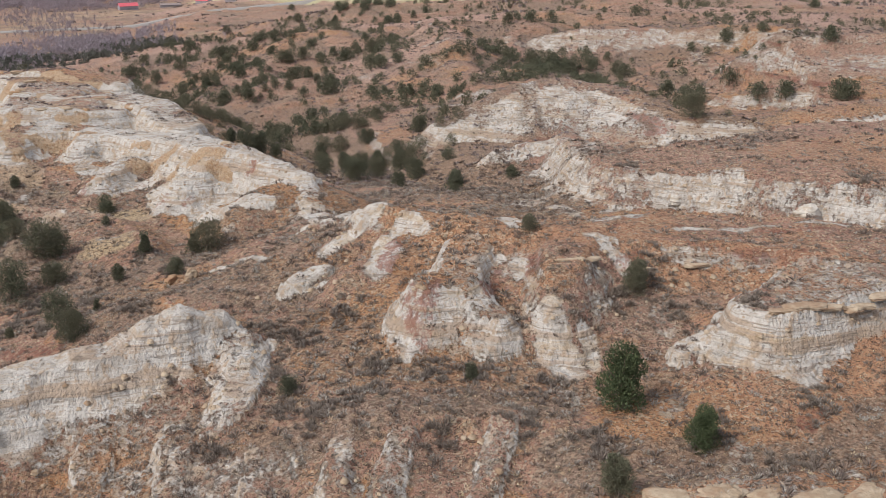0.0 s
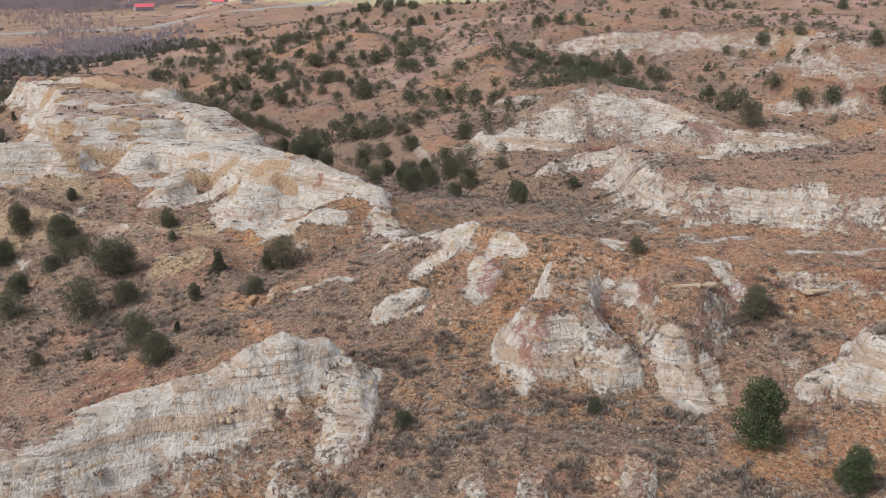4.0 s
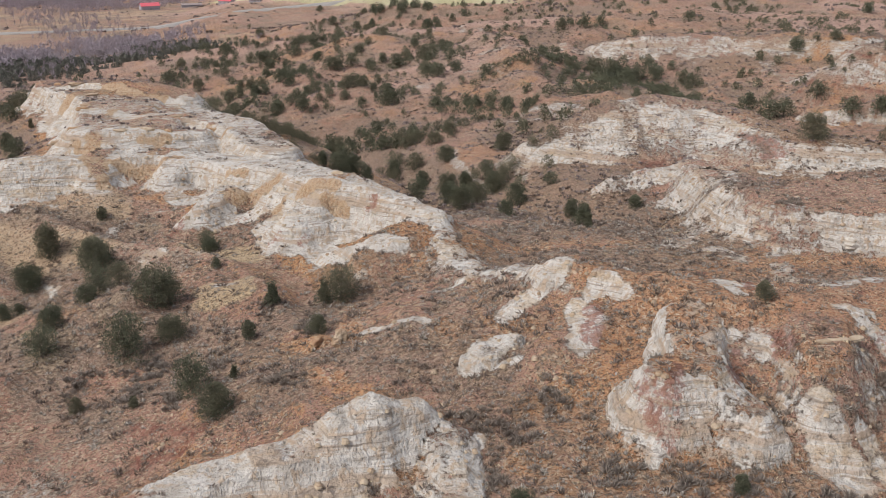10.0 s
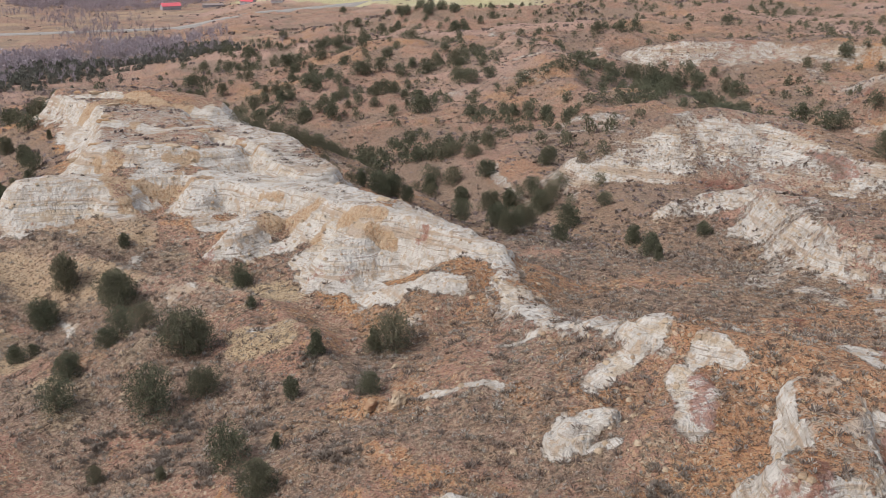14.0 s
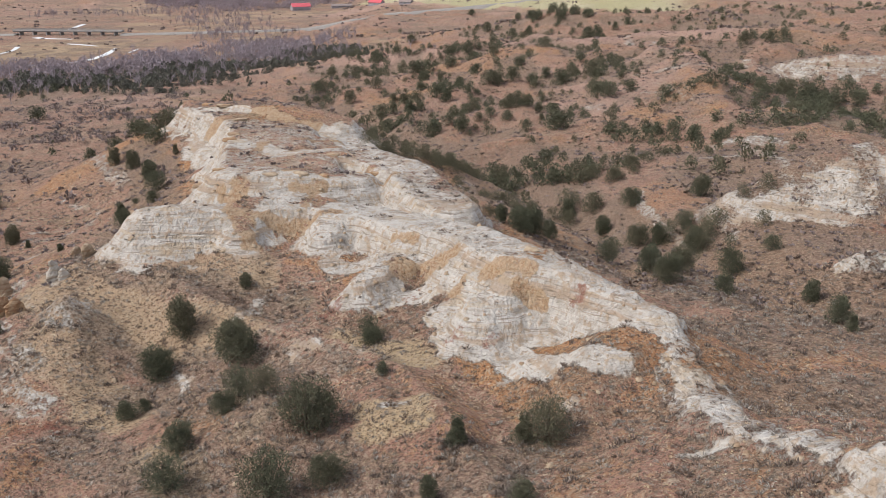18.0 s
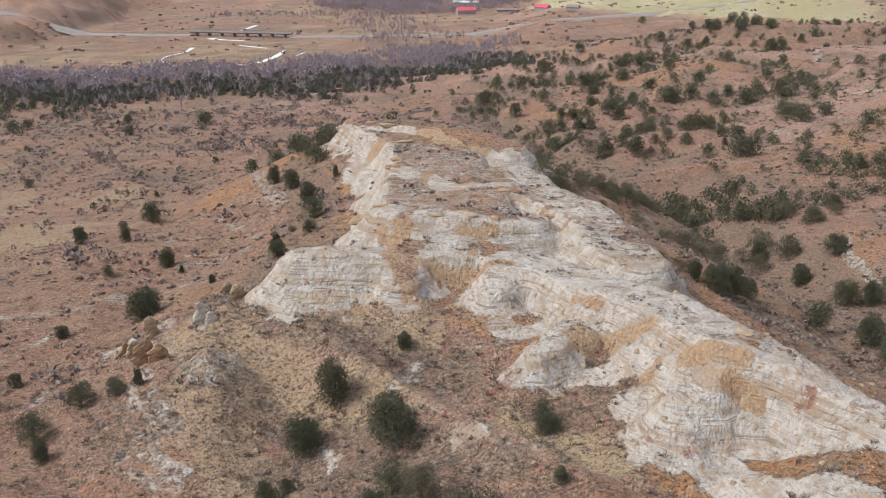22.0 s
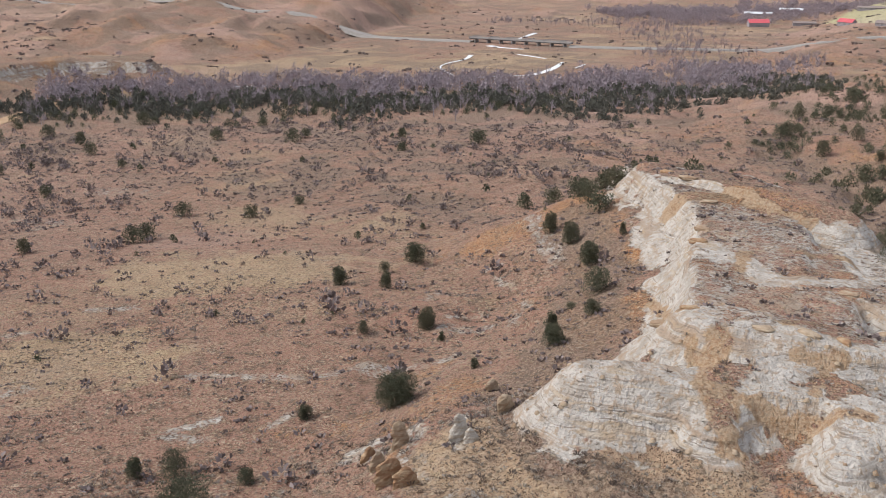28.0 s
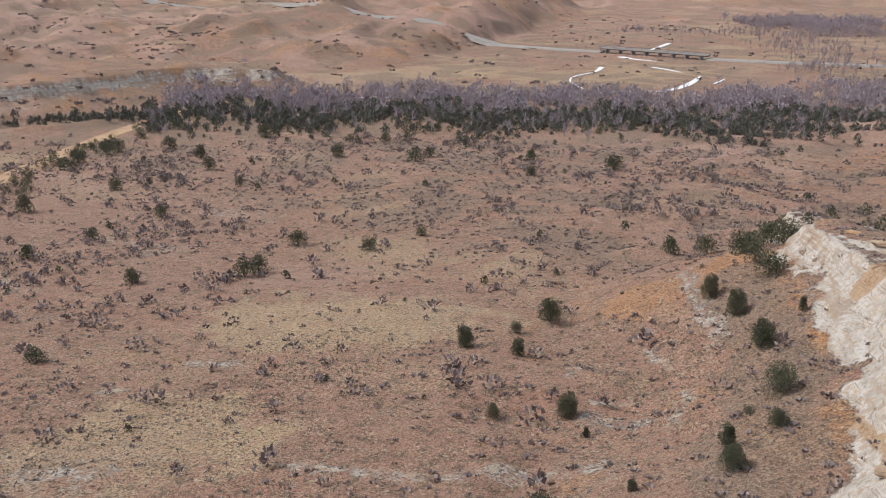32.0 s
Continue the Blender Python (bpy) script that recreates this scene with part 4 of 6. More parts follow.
def many(name, moulds, xs, ys, zs, sizes, turns, material, lean=0.0, picks=None):
    """One mesh of many small copies of the moulds, each of (verts, quads or triangles of one length)."""
    pick = np.random.RandomState(5).randint(0, len(moulds), len(xs)) if picks is None else picks
    cos, polys, base = [], [], 0
    for k, (verts, faces) in enumerate(moulds):
        m = pick == k
        if not m.any():
            continue
        v = np.asarray(verts, float)
        c, s, z = np.cos(turns[m])[:, None], np.sin(turns[m])[:, None], sizes[m][:, None]
        px = (v[:, 0] * c - v[:, 1] * s) * z + xs[m][:, None] + lean * v[:, 2] * z
        py = (v[:, 0] * s + v[:, 1] * c) * z + ys[m][:, None]
        pz = v[:, 2] * z + zs[m][:, None]
        cos.append(np.stack([px, py, pz], -1).reshape(-1, 3))
        f = np.asarray(faces)
        polys.append((f[None] + (base + np.arange(m.sum()) * len(v))[:, None, None]).reshape(-1, f.shape[1]))
        base += m.sum() * len(v)
    co = np.vstack(cos)
    me = bpy.data.meshes.new(name)
    me.vertices.add(len(co))
    me.vertices.foreach_set("co", co.ravel())
    loops = np.concatenate([p.ravel() for p in polys])
    counts = np.concatenate([np.full(len(p), p.shape[1]) for p in polys])
    starts = np.concatenate([[0], np.cumsum(counts)[:-1]])
    me.loops.add(len(loops))
    me.loops.foreach_set("vertex_index", loops)
    me.polygons.add(len(starts))
    me.polygons.foreach_set("loop_start", starts)
    me.update(calc_edges=True)
    me.materials.append(material)
    return new(name, me)


def plain(name, colour, second, scale=3.0, rough_value=0.9):
    n = Nodes(name, rough_value)
    return n.colour(n.mix(n.ramp(n.noise(scale, 4), 0.35, 0.65), colour, second))


def leafy(name, dark, light, brown):
    n = Nodes(name, 0.85)
    geo = n.add("ShaderNodeNewGeometry")
    info = n.add("ShaderNodeObjectInfo")
    c = n.mix(geo.outputs["Random Per Island"], dark, light)
    c = n.mix(n.math("MULTIPLY", n.ramp(n.noise(0.06, 2), 0.45, 0.75), 0.5), c, brown)
    c = n.mix(n.math("MULTIPLY", n.ramp(info.outputs["Random"], 0.6, 1.0), 0.5), c, brown)
    return n.colour(c)


def z_at(x, y):
    return float(lie([x], [y], "z")[0][0])


def tube(points, radii, sides=6):
    verts, faces = [], []
    for k, (p, r) in enumerate(zip(points, radii)):
        ahead = Vector(points[min(k + 1, len(points) - 1)]) - Vector(points[max(k - 1, 0)])
        turn = ahead.to_track_quat("Z", "Y").to_matrix()
        for a in range(sides):
            verts.append(Vector(p) + turn @ Vector((r * math.cos(2 * math.pi * a / sides), r * math.sin(2 * math.pi * a / sides), 0)))
        if k:
            for a in range(sides):
                b = (a + 1) % sides
                faces.append(((k - 1) * sides + a, (k - 1) * sides + b, k * sides + b, k * sides + a))
    return verts, faces


def sprays(rng, count, bulge, size, lobes=7, spire=0.6):
    """Leaf sprays of a crown one metre high: small bent blades in uneven clumps, with gaps between."""
    heads = []
    for k in range(lobes):
        h = 0.12 + 0.72 * (k + rng.rand() * 0.8) / lobes
        a = k * 2.4 + rng.rand()
        out = bulge * (1 - spire * h) * (0.35 + 0.5 * rng.rand())
        heads.append((out * math.cos(a), out * math.sin(a), h, bulge * (1 - spire * h) * (0.5 + 0.35 * rng.rand())))
    heads.append((0.03 * rng.randn(), 0.03 * rng.randn(), 0.84, 0.1 + bulge * 0.25))
    verts, faces = [], []
    for k in range(count):
        hx, hy, hz, hr = heads[rng.randint(len(heads))]
        d = rng.randn(3)
        d /= np.linalg.norm(d)
        p = np.array([hx, hy, hz]) + d * hr * (0.55 + 0.5 * rng.rand()) * np.array([1, 1, 1.05])
        p[2] = max(p[2], 0.03)
        up = d * 0.8 + np.array([0, 0, 0.9]) + 0.5 * rng.randn(3)
        up /= np.linalg.norm(up)
        side = np.cross(up, rng.randn(3))
        side /= np.linalg.norm(side) + 1e-6
        s = size * (0.6 + 0.8 * rng.rand())
        n = len(verts)
        verts += [p - side * s * 0.45, p + side * s * 0.45, p + up * s * 1.1 + side * s * 0.25, p + up * s * 1.25 - side * s * 0.2]
        faces.append((n, n + 1, n + 2, n + 3))
    return verts, faces


BARK = plain("bark", (0.11, 0.085, 0.065), (0.19, 0.15, 0.12), 6.0)
JUNIPER = leafy("juniper_leaves", (0.056, 0.062, 0.042), (0.15, 0.155, 0.1), (0.155, 0.135, 0.09))
WOODLAND = leafy("woodland_leaves", (0.074, 0.076, 0.062), (0.17, 0.168, 0.138), (0.21, 0.18, 0.165))
PINE = leafy("pine_leaves", (0.046, 0.062, 0.032), (0.115, 0.142, 0.07), (0.09, 0.1, 0.055))
SAGE = leafy("sagebrush_leaves", (0.19, 0.168, 0.145), (0.47, 0.43, 0.375), (0.2, 0.15, 0.12))
BRUSH = leafy("dry_brush_twigs", (0.1, 0.078, 0.066), (0.25, 0.2, 0.17), (0.2, 0.138, 0.1))
PURPLE = leafy("purple_brush_twigs", (0.135, 0.11, 0.105), (0.3, 0.246, 0.235), (0.2, 0.148, 0.128))
THORN = leafy("thorny_brush_twigs", (0.14, 0.118, 0.103), (0.34, 0.295, 0.255), (0.2, 0.155, 0.12))
GRASS = leafy("dry_grass_blades", (0.34, 0.25, 0.15), (0.62, 0.52, 0.36), (0.36, 0.22, 0.14))
# the twigs' own lilac grey, made lighter and more purple for distant haze
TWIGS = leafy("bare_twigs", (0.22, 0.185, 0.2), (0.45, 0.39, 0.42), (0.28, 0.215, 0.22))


def juniper_mould(seed, label, bulge, count, spire, leaves, spray=0.022):
    rng = np.random.RandomState(seed)
    root = tagged(new("juniper_tree"), label, "tree", "junipers on the badlands")
    bend = rng.randn(4) * 0.03
    v, f = tube([(0, 0, -0.06), (bend[0], bend[1], 0.25), (bend[2], bend[3], 0.55), (bend[2] * 1.4, bend[3], 0.85)], [0.045, 0.034, 0.022, 0.006])
    for k in range(4):
        a, h = k * 1.7 + rng.rand(), 0.1 + 0.12 * k
        lv, lf = tube([(0, 0, h), (0.5 * bulge * math.cos(a), 0.5 * bulge * math.sin(a), h + 0.1), (0.85 * bulge * math.cos(a), 0.85 * bulge * math.sin(a), h + 0.24)], [0.016, 0.011, 0.004], 4)
        f += [tuple(i + len(v) for i in q) for q in lf]
        v += lv
    part("trunk", v, f, BARK, root, "grey brown shreddy trunk", True)
    v, f = sprays(rng, int(count * (13 if spray < 0.05 else 11)), bulge, spray, lobes=15, spire=spire)
    part("crown", v, f, leaves, root)
    return root


MOULDS = [
    juniper_mould(1, "dark green juniper with a dense rounded crown", 0.42, 620, 0.55, JUNIPER),
    juniper_mould(2, "broad dark olive juniper on a dry slope", 0.55, 720, 0.45, JUNIPER),
    juniper_mould(3, "small conical dark green juniper on bare soil", 0.33, 520, 0.8, JUNIPER),
    juniper_mould(4, "ragged two-stemmed juniper with a brownish tinge", 0.5, 480, 0.35, JUNIPER),
    juniper_mould(5, "fresh green conifer growing in a gully", 0.4, 700, 0.6, PINE),
    juniper_mould(6, "dark green juniper with a dense rounded crown", 0.46, 110, 0.5, JUNIPER, 0.05),
    juniper_mould(7, "broad dark olive juniper on a dry hillside", 0.58, 130, 0.4, JUNIPER, 0.05),
    juniper_mould(8, "small conical dark green juniper on bare soil", 0.38, 90, 0.75, JUNIPER, 0.05),
    juniper_mould(9, "ragged juniper with a brownish tinge in a hollow", 0.52, 90, 0.35, JUNIPER, 0.05),
]
FREE = [True] * len(MOULDS)


def plant(kind, x, y, h, rng):
    m = pose(x, y, z_at(x, y) - 0.1, rng.randn() * 2, rng.randn() * 2, rng.rand() * 360) @ Matrix.Diagonal((h * (0.9 + 0.3 * rng.rand()), h * (0.9 + 0.3 * rng.rand()), h, 1))
    if FREE[kind]:
        FREE[kind] = False
        MOULDS[kind].matrix_basis = m
        return
    first = MOULDS[kind]
    keep = first.scale.copy()
    first.scale = (1, 1, 1)
    copy_thing(first, m)
    first.scale = keep


# ---- junipers: place and height of each ----
JUNIPERS_SLOPE = ((-118.6, 234.8, 10.7), (-119.8, 225.4, 6.1), (-98.0, 207.9, 4.9), (-92.8, 205.0, 4.7), (-84.3, 198.9, 8.6), (-103.3, 195.7, 4.7), (-101.6, 186.4, 5.5), (-105.8, 227.4, 6.0), (-85.8, 184.0, 8.5), (-78.1, 187.2, 4.7), (-68.8, 164.8, 6.2), (-63.0, 155.6, 5.0), (-62.9, 180.5, 3.5), (-60.7, 191.7, 4.7), (-50.6, 177.4, 3.2), (-48.7, 195.4, 6.6), (-52.0, 196.1, 4.8), (-82.2, 232.5, 4.1), (-75.7, 213.3, 2.1), (-89.6, 170.0, 2.7), (-78.9, 166.6, 2.1), (-99.2, 203.9, 3.7), (-118.1, 215.8, 2.4), (-119.9, 212.5, 3.5), (-62.6, 166.9, 2.5), (-81.9, 200.6, 6.1))
JUNIPERS_FOOT = ((-187.8, 225.3, 10.6), (-167.4, 219.3, 5.5), (-161.8, 214.0, 4.3), (-164.8, 229.0, 4.6), (-158.5, 230.9, 3.5), (-154.8, 232.1, 3.5), (-188.8, 239.7, 2.9), (-196.5, 264.0, 2.6), (-181.9, 274.1, 7.0), (-206.9, 321.7, 5.5), (-104.2, 224.1, 6.7), (-119.6, 225.6, 5.3), (-111.3, 249.9, 3.4), (-162.2, 301.5, 4.0), (-80.8, 230.0, 3.3))
JUNIPERS_NEAR = ((22.6, 113.0, 10.2), (30.6, 103.6, 5.4), (18.5, 92.1, 4.8), (-20.7, 120.2, 2.7), (3.8, 120.6, 2.6), (13.7, 149.3, 2.7), (28.4, 137.5, 5.2))
JUNIPERS_GULLY = ((-30.3, 384.9, 6.1), (-39.1, 381.2, 13.1), (-38.6, 312.5, 6.4), (-50.8, 403.2, 7.5), (-53.4, 310.0, 4.8), (-42.4, 400.2, 10.6), (-9.2, 380.0, 7.0), (-16.6, 350.8, 5.5), (-28.6, 301.5, 9.3), (-25.5, 286.8, 10.2), (-20.8, 306.5, 13.4), (-9.0, 308.5, 9.6), (-13.4, 285.6, 4.4), (-29.0, 350.7, 9.2), (1.7, 315.6, 4.1), (3.6, 277.3, 5.0), (3.2, 253.1, 5.1), (3.2, 243.4, 3.7), (19.5, 273.3, 3.5), (-57.4, 301.5, 7.7), (-59.8, 295.2, 6.0), (-64.4, 297.0, 4.5), (-14.8, 336.6, 9.7), (-23.7, 349.3, 8.2))
JUNIPERS_VALLEY = ((-182.6, 275.1, 6.1), (-196.0, 263.0, 2.8), (-249.6, 361.7, 3.4), (-238.0, 346.9, 4.8), (-254.0, 345.9, 5.8), (-249.2, 377.9, 8.0), (-207.1, 321.6, 4.2), (-197.4, 313.7, 2.6), (-220.5, 313.5, 2.8), (-166.6, 331.8, 5.8), (-182.6, 361.4, 8.9), (-196.1, 378.0, 8.8), (-160.8, 316.9, 3.4), (-166.2, 308.7, 4.7), (-161.6, 300.3, 4.0), (-207.9, 389.5, 6.8), (-197.2, 399.9, 8.6), (-205.0, 429.7, 8.5), (-211.6, 415.1, 6.4), (-261.4, 472.1, 8.0), (-238.2, 451.8, 7.3), (-369.2, 366.0, 7.7), (-369.6, 372.9, 6.7), (-396.3, 338.7, 5.6), (-392.6, 411.5, 6.2), (-363.7, 422.4, 5.3), (-207.0, 231.4, 4.1), (-201.6, 235.4, 5.1), (-174.7, 291.4, 2.3), (-168.1, 321.6, 1.9), (-179.2, 375.6, 3.9), (-211.3, 435.8, 7.7), (-204.0, 406.7, 6.2))
JUNIPERS_FLAT = ((-366.4, 609.3, 12.1), (-570.9, 497, 13.4), (-542.1, 481.9, 7.3), (-540.4, 422.8, 6.3), (-533.8, 371.9, 10), (-466.1, 365.4, 5.2), (-460.8, 334.5, 5.9), (-475.9, 404.8, 6.1), (-498.2, 467.1, 4.9), (-515.1, 552, 6.9), (-469.4, 568, 8), (-470.8, 581.8, 6.1), (-394.3, 574.2, 5), (-615.5, 446.9, 14.3), (-624.7, 470.5, 16.6), (-626.6, 479.3, 14.9), (-610.7, 503.9, 11.2), (-597.3, 567.2, 9.7), (-418.1, 607.8, 6), (-341.3, 274.7, 4.2), (-363.7, 452.9, 3.9), (-280, 427, 2.4))
JUNIPERS_HILLS = ((-127.7, 918.8, 8.2), (-74.2, 707, 6.5), (-108, 716.2, 7.2), (-51.6, 668.8, 6.1), (-89, 672.6, 5.4), (-71.2, 647.4, 6.4), (-89.5, 640.3, 8.2), (-150.1, 693.8, 6.4), (-143.1, 642.5, 5.9), (-121.5, 653.1, 5.2), (-136.1, 671.2, 4.2), (-159.3, 641.1, 5.2), (-151.3, 630.9, 6.3), (-142.9, 623.4, 7.1), (-177, 674.6, 6.9), (-102.4, 634.6, 9), (-97.8, 636.5, 9), (-77.4, 636.1, 6.3), (-61, 624.2, 8.4), (-44.6, 632.1, 8), (-55.6, 639.6, 6.3), (-43.5, 593.2, 6.6), (-35.8, 569.2, 7.1), (-41.5, 576.5, 8), (-25.4, 571.2, 5.6), (-69, 547.5, 4.8), (-83.5, 537.6, 4.7), (-67.1, 536.4, 3.7))
JUNIPERS_HILLS_B = ((-60.2, 513.5, 9.1), (-56.1, 512.1, 9), (-73, 519, 5.7), (-104.2, 527.9, 7.3), (-112, 541.9, 6), (-118.5, 531.5, 8.8), (-92.4, 546.7, 5.3), (-97.4, 543, 4.5), (-121.6, 600.2, 7.6), (-128, 606.5, 8.6), (-102.8, 567.2, 6.3), (-79.9, 552.9, 7.6), (-84, 555.5, 6.9), (-74.6, 551.7, 6.1), (-152.7, 727.3, 11.7), (-158.4, 726.4, 10.6), (-162.3, 725.8, 8.5), (-184.1, 803.4, 12), (-137.6, 727.1, 7.4), (-137.3, 824, 12.2), (-150.6, 825.4, 12.2), (-212.1, 838.6, 8.8), (-208.1, 974.6, 13.3), (-218.6, 796.2, 7.2), (-225.3, 751.2, 10.1))
JUNIPERS_FAR_HILLS = ((-220.2, 708.3, 9.5), (-188.5, 653.2, 9.6), (-221.5, 698.4, 8.3), (-158.3, 603.5, 7.8), (-148.5, 586, 6.7), (-138.2, 580, 6.6), (-132.7, 583.2, 4.9), (-74.3, 965.9, 7.2), (-61.7, 987.5, 8.8), (-81.2, 978.3, 8.8), (-73.1, 993.5, 7.4), (-100.6, 980, 11.7), (-99.5, 933.7, 11.1), (-114.5, 944.6, 8.5), (-140, 975.9, 10.3), (-50.3, 916.6, 12.2), (-41.4, 919.6, 13.6), (-27.2, 931.8, 6.9), (-16.6, 955.8, 7.1), (-191.1, 1281.5, 7.1), (-129.3, 1211.6, 7.4), (-12.1, 862, 4.6), (-50.5, 969.2, 8.1), (-95.2, 974.1, 8.7))
JUNIPERS_RIGHT = ((52.5, 594.4, 16.2), (64.5, 596.1, 16.3), (75.3, 588.4, 14.3), (86.8, 587.5, 14.3), (103.6, 569.2, 12.2), (100.3, 578.6, 10.6), (167.8, 596.9, 13.1), (186.4, 589, 5.6), (178.4, 463.4, 7.5), (111.9, 458.9, 15.8), (118.6, 460, 15.8), (134.1, 465.9, 11.7), (140.1, 440.8, 12.6), (151.3, 436.6, 10.6), (168.6, 421.3, 12.4), (171.7, 420.1, 11), (108.3, 479.1, 8.9), (82.2, 324.5, 8.1), (44.7, 691, 8.3), (61.1, 701.9, 8.5), (84.1, 789.8, 8.6), (147, 775, 7.6), (316.2, 868.3, 11.1))

rng = np.random.RandomState(77)
for k, (x, y, h) in enumerate(JUNIPERS_NEAR):
    plant(4 if k in (0, 1) else (0, 1)[k % 2], x, y, min(h, 8.5), rng)
for group in (JUNIPERS_SLOPE, JUNIPERS_FOOT, JUNIPERS_GULLY, JUNIPERS_VALLEY, JUNIPERS_FLAT, JUNIPERS_HILLS, JUNIPERS_HILLS_B, JUNIPERS_FAR_HILLS, JUNIPERS_RIGHT):
    for x, y, h in group:
        plant(((0, 1, 2, 3, 1) if h < 5 else (1, 3, 0, 3, 1))[rng.randint(5)] + (5 if y > 390 or x < -260 else 0), x, y, min(h, 6.5 if group in (JUNIPERS_GULLY, JUNIPERS_VALLEY) else 8), rng)


# ---- woods, brush and grass that nobody could count ----


def bare_mould(seed, depth=4):
    rng = np.random.RandomState(seed)
    verts, faces = [], []

    def grow(p, d, length, r, level):
        e = p + d * length
        side = np.cross(d, rng.randn(3))
        side /= np.linalg.norm(side) + 1e-6
        other = np.cross(d, side)
        n = len(verts)
        for q, w in ((p, r), (e, r * 0.6)):
            for a in (0, 2.1, 4.2):
                verts.append(q + (side * math.cos(a) + other * math.sin(a)) * w)
        for a in range(3):
            b = (a + 1) % 3
            faces.append((n + a, n + b, n + 3 + b, n + 3 + a))
        if level:
            for _ in range(3 if level < depth - 1 else 6):
                nd = d + 0.75 * rng.randn(3) + np.array([0, 0, 0.25])
                grow(p + d * length * (0.45 + 0.55 * rng.rand()), nd / np.linalg.norm(nd), length * (0.55 + 0.25 * rng.rand()), max(r * 0.55, 0.0045), level - 1)

    grow(np.array([0, 0, -0.03]), np.array([0.05 * rng.randn(), 0.05 * rng.randn(), 1.0]), 0.36, 0.03, depth - 1)
    v = np.array(verts)
    v[:, 2] /= v[:, 2].max()
    return v, faces


def belt(line, count, half, seed, power=1.0):
    r = np.random.RandomState(seed)
    seg = np.array([math.dist(a, b) for a, b in zip(line, line[1:])])
    u = r.rand(count) * seg.sum()
    k = np.minimum(np.searchsorted(np.cumsum(seg), u), len(seg) - 1)
    w = (u - np.concatenate([[0], np.cumsum(seg)])[k]) / seg[k]
    a, b = np.array(line)[k], np.array(line)[k + 1]
    p = a + (b - a) * w[:, None]
    n = np.stack([-(b - a)[:, 1], (b - a)[:, 0]], -1) / seg[k][:, None]
    off = 0.5 * half * r.randn(count) * power + 0.3 * half * np.sin(u * 0.043 + seed) + 0.2 * half * np.sin(u * 0.017 * seed)
    return p[:, 0] + n[:, 0] * off, p[:, 1] + n[:, 1] * off, r


def heights(xs, ys):
    return lie(xs, ys, "z")[0] - 0.1


WOODS_LINE = [(-722, 560), (-680, 620), (-610, 685), (-530, 728), (-440, 765), (-385, 830), (-318, 905), (-285, 985)]
xs, ys, r = belt(WOODS_LINE, 2600, 66, 31, 1.0)
tagged(many("juniper_woods", [sprays(np.random.RandomState(50 + k), 84, 0.5, 0.17, lobes=10, spire=0.5) for k in range(4)], xs, ys, heights(xs, ys), 1.8 + 4.6 * r.rand(2600) ** 1.3, r.rand(2600) * 6.28, WOODLAND), "dark juniper woods along the river flat", "woods", kind="stuff")
FAR_SIDE = [(-780, 620), (-735, 675), (-660, 745), (-570, 800), (-490, 850), (-410, 930), (-350, 1010), (-350, 1100)]
xs, ys, r = belt(FAR_SIDE, 300, 60, 32)
bare = [bare_mould(60 + k, 4) for k in range(4)]
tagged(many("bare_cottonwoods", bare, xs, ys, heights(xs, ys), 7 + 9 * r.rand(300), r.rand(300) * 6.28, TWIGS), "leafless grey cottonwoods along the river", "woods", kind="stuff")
xs, ys, r = belt(FAR_SIDE, 900, 60, 37)
haze = [sprays(np.random.RandomState(160 + k), 95, 0.55, 0.12, lobes=9, spire=0.2) for k in range(4)]
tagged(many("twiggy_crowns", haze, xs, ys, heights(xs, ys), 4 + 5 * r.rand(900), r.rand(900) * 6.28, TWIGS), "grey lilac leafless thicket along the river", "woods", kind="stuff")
xs, ys, r = belt([(-300, 1060), (-400, 1160), (-500, 1180), (-440, 1280), (-600, 1420), (-650, 1650), (-560, 1700), (-900, 1500)], 420, 55, 33)
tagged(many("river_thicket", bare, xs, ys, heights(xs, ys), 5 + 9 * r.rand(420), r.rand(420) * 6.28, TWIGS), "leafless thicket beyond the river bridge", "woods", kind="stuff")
xs, ys, r = belt([(-560, 1700), (-700, 1850), (-800, 1750), (-420, 2050), (-650, 2000)], 900, 90, 34)
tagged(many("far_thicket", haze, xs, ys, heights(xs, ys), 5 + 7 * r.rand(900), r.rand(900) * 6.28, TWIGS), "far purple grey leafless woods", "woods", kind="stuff")
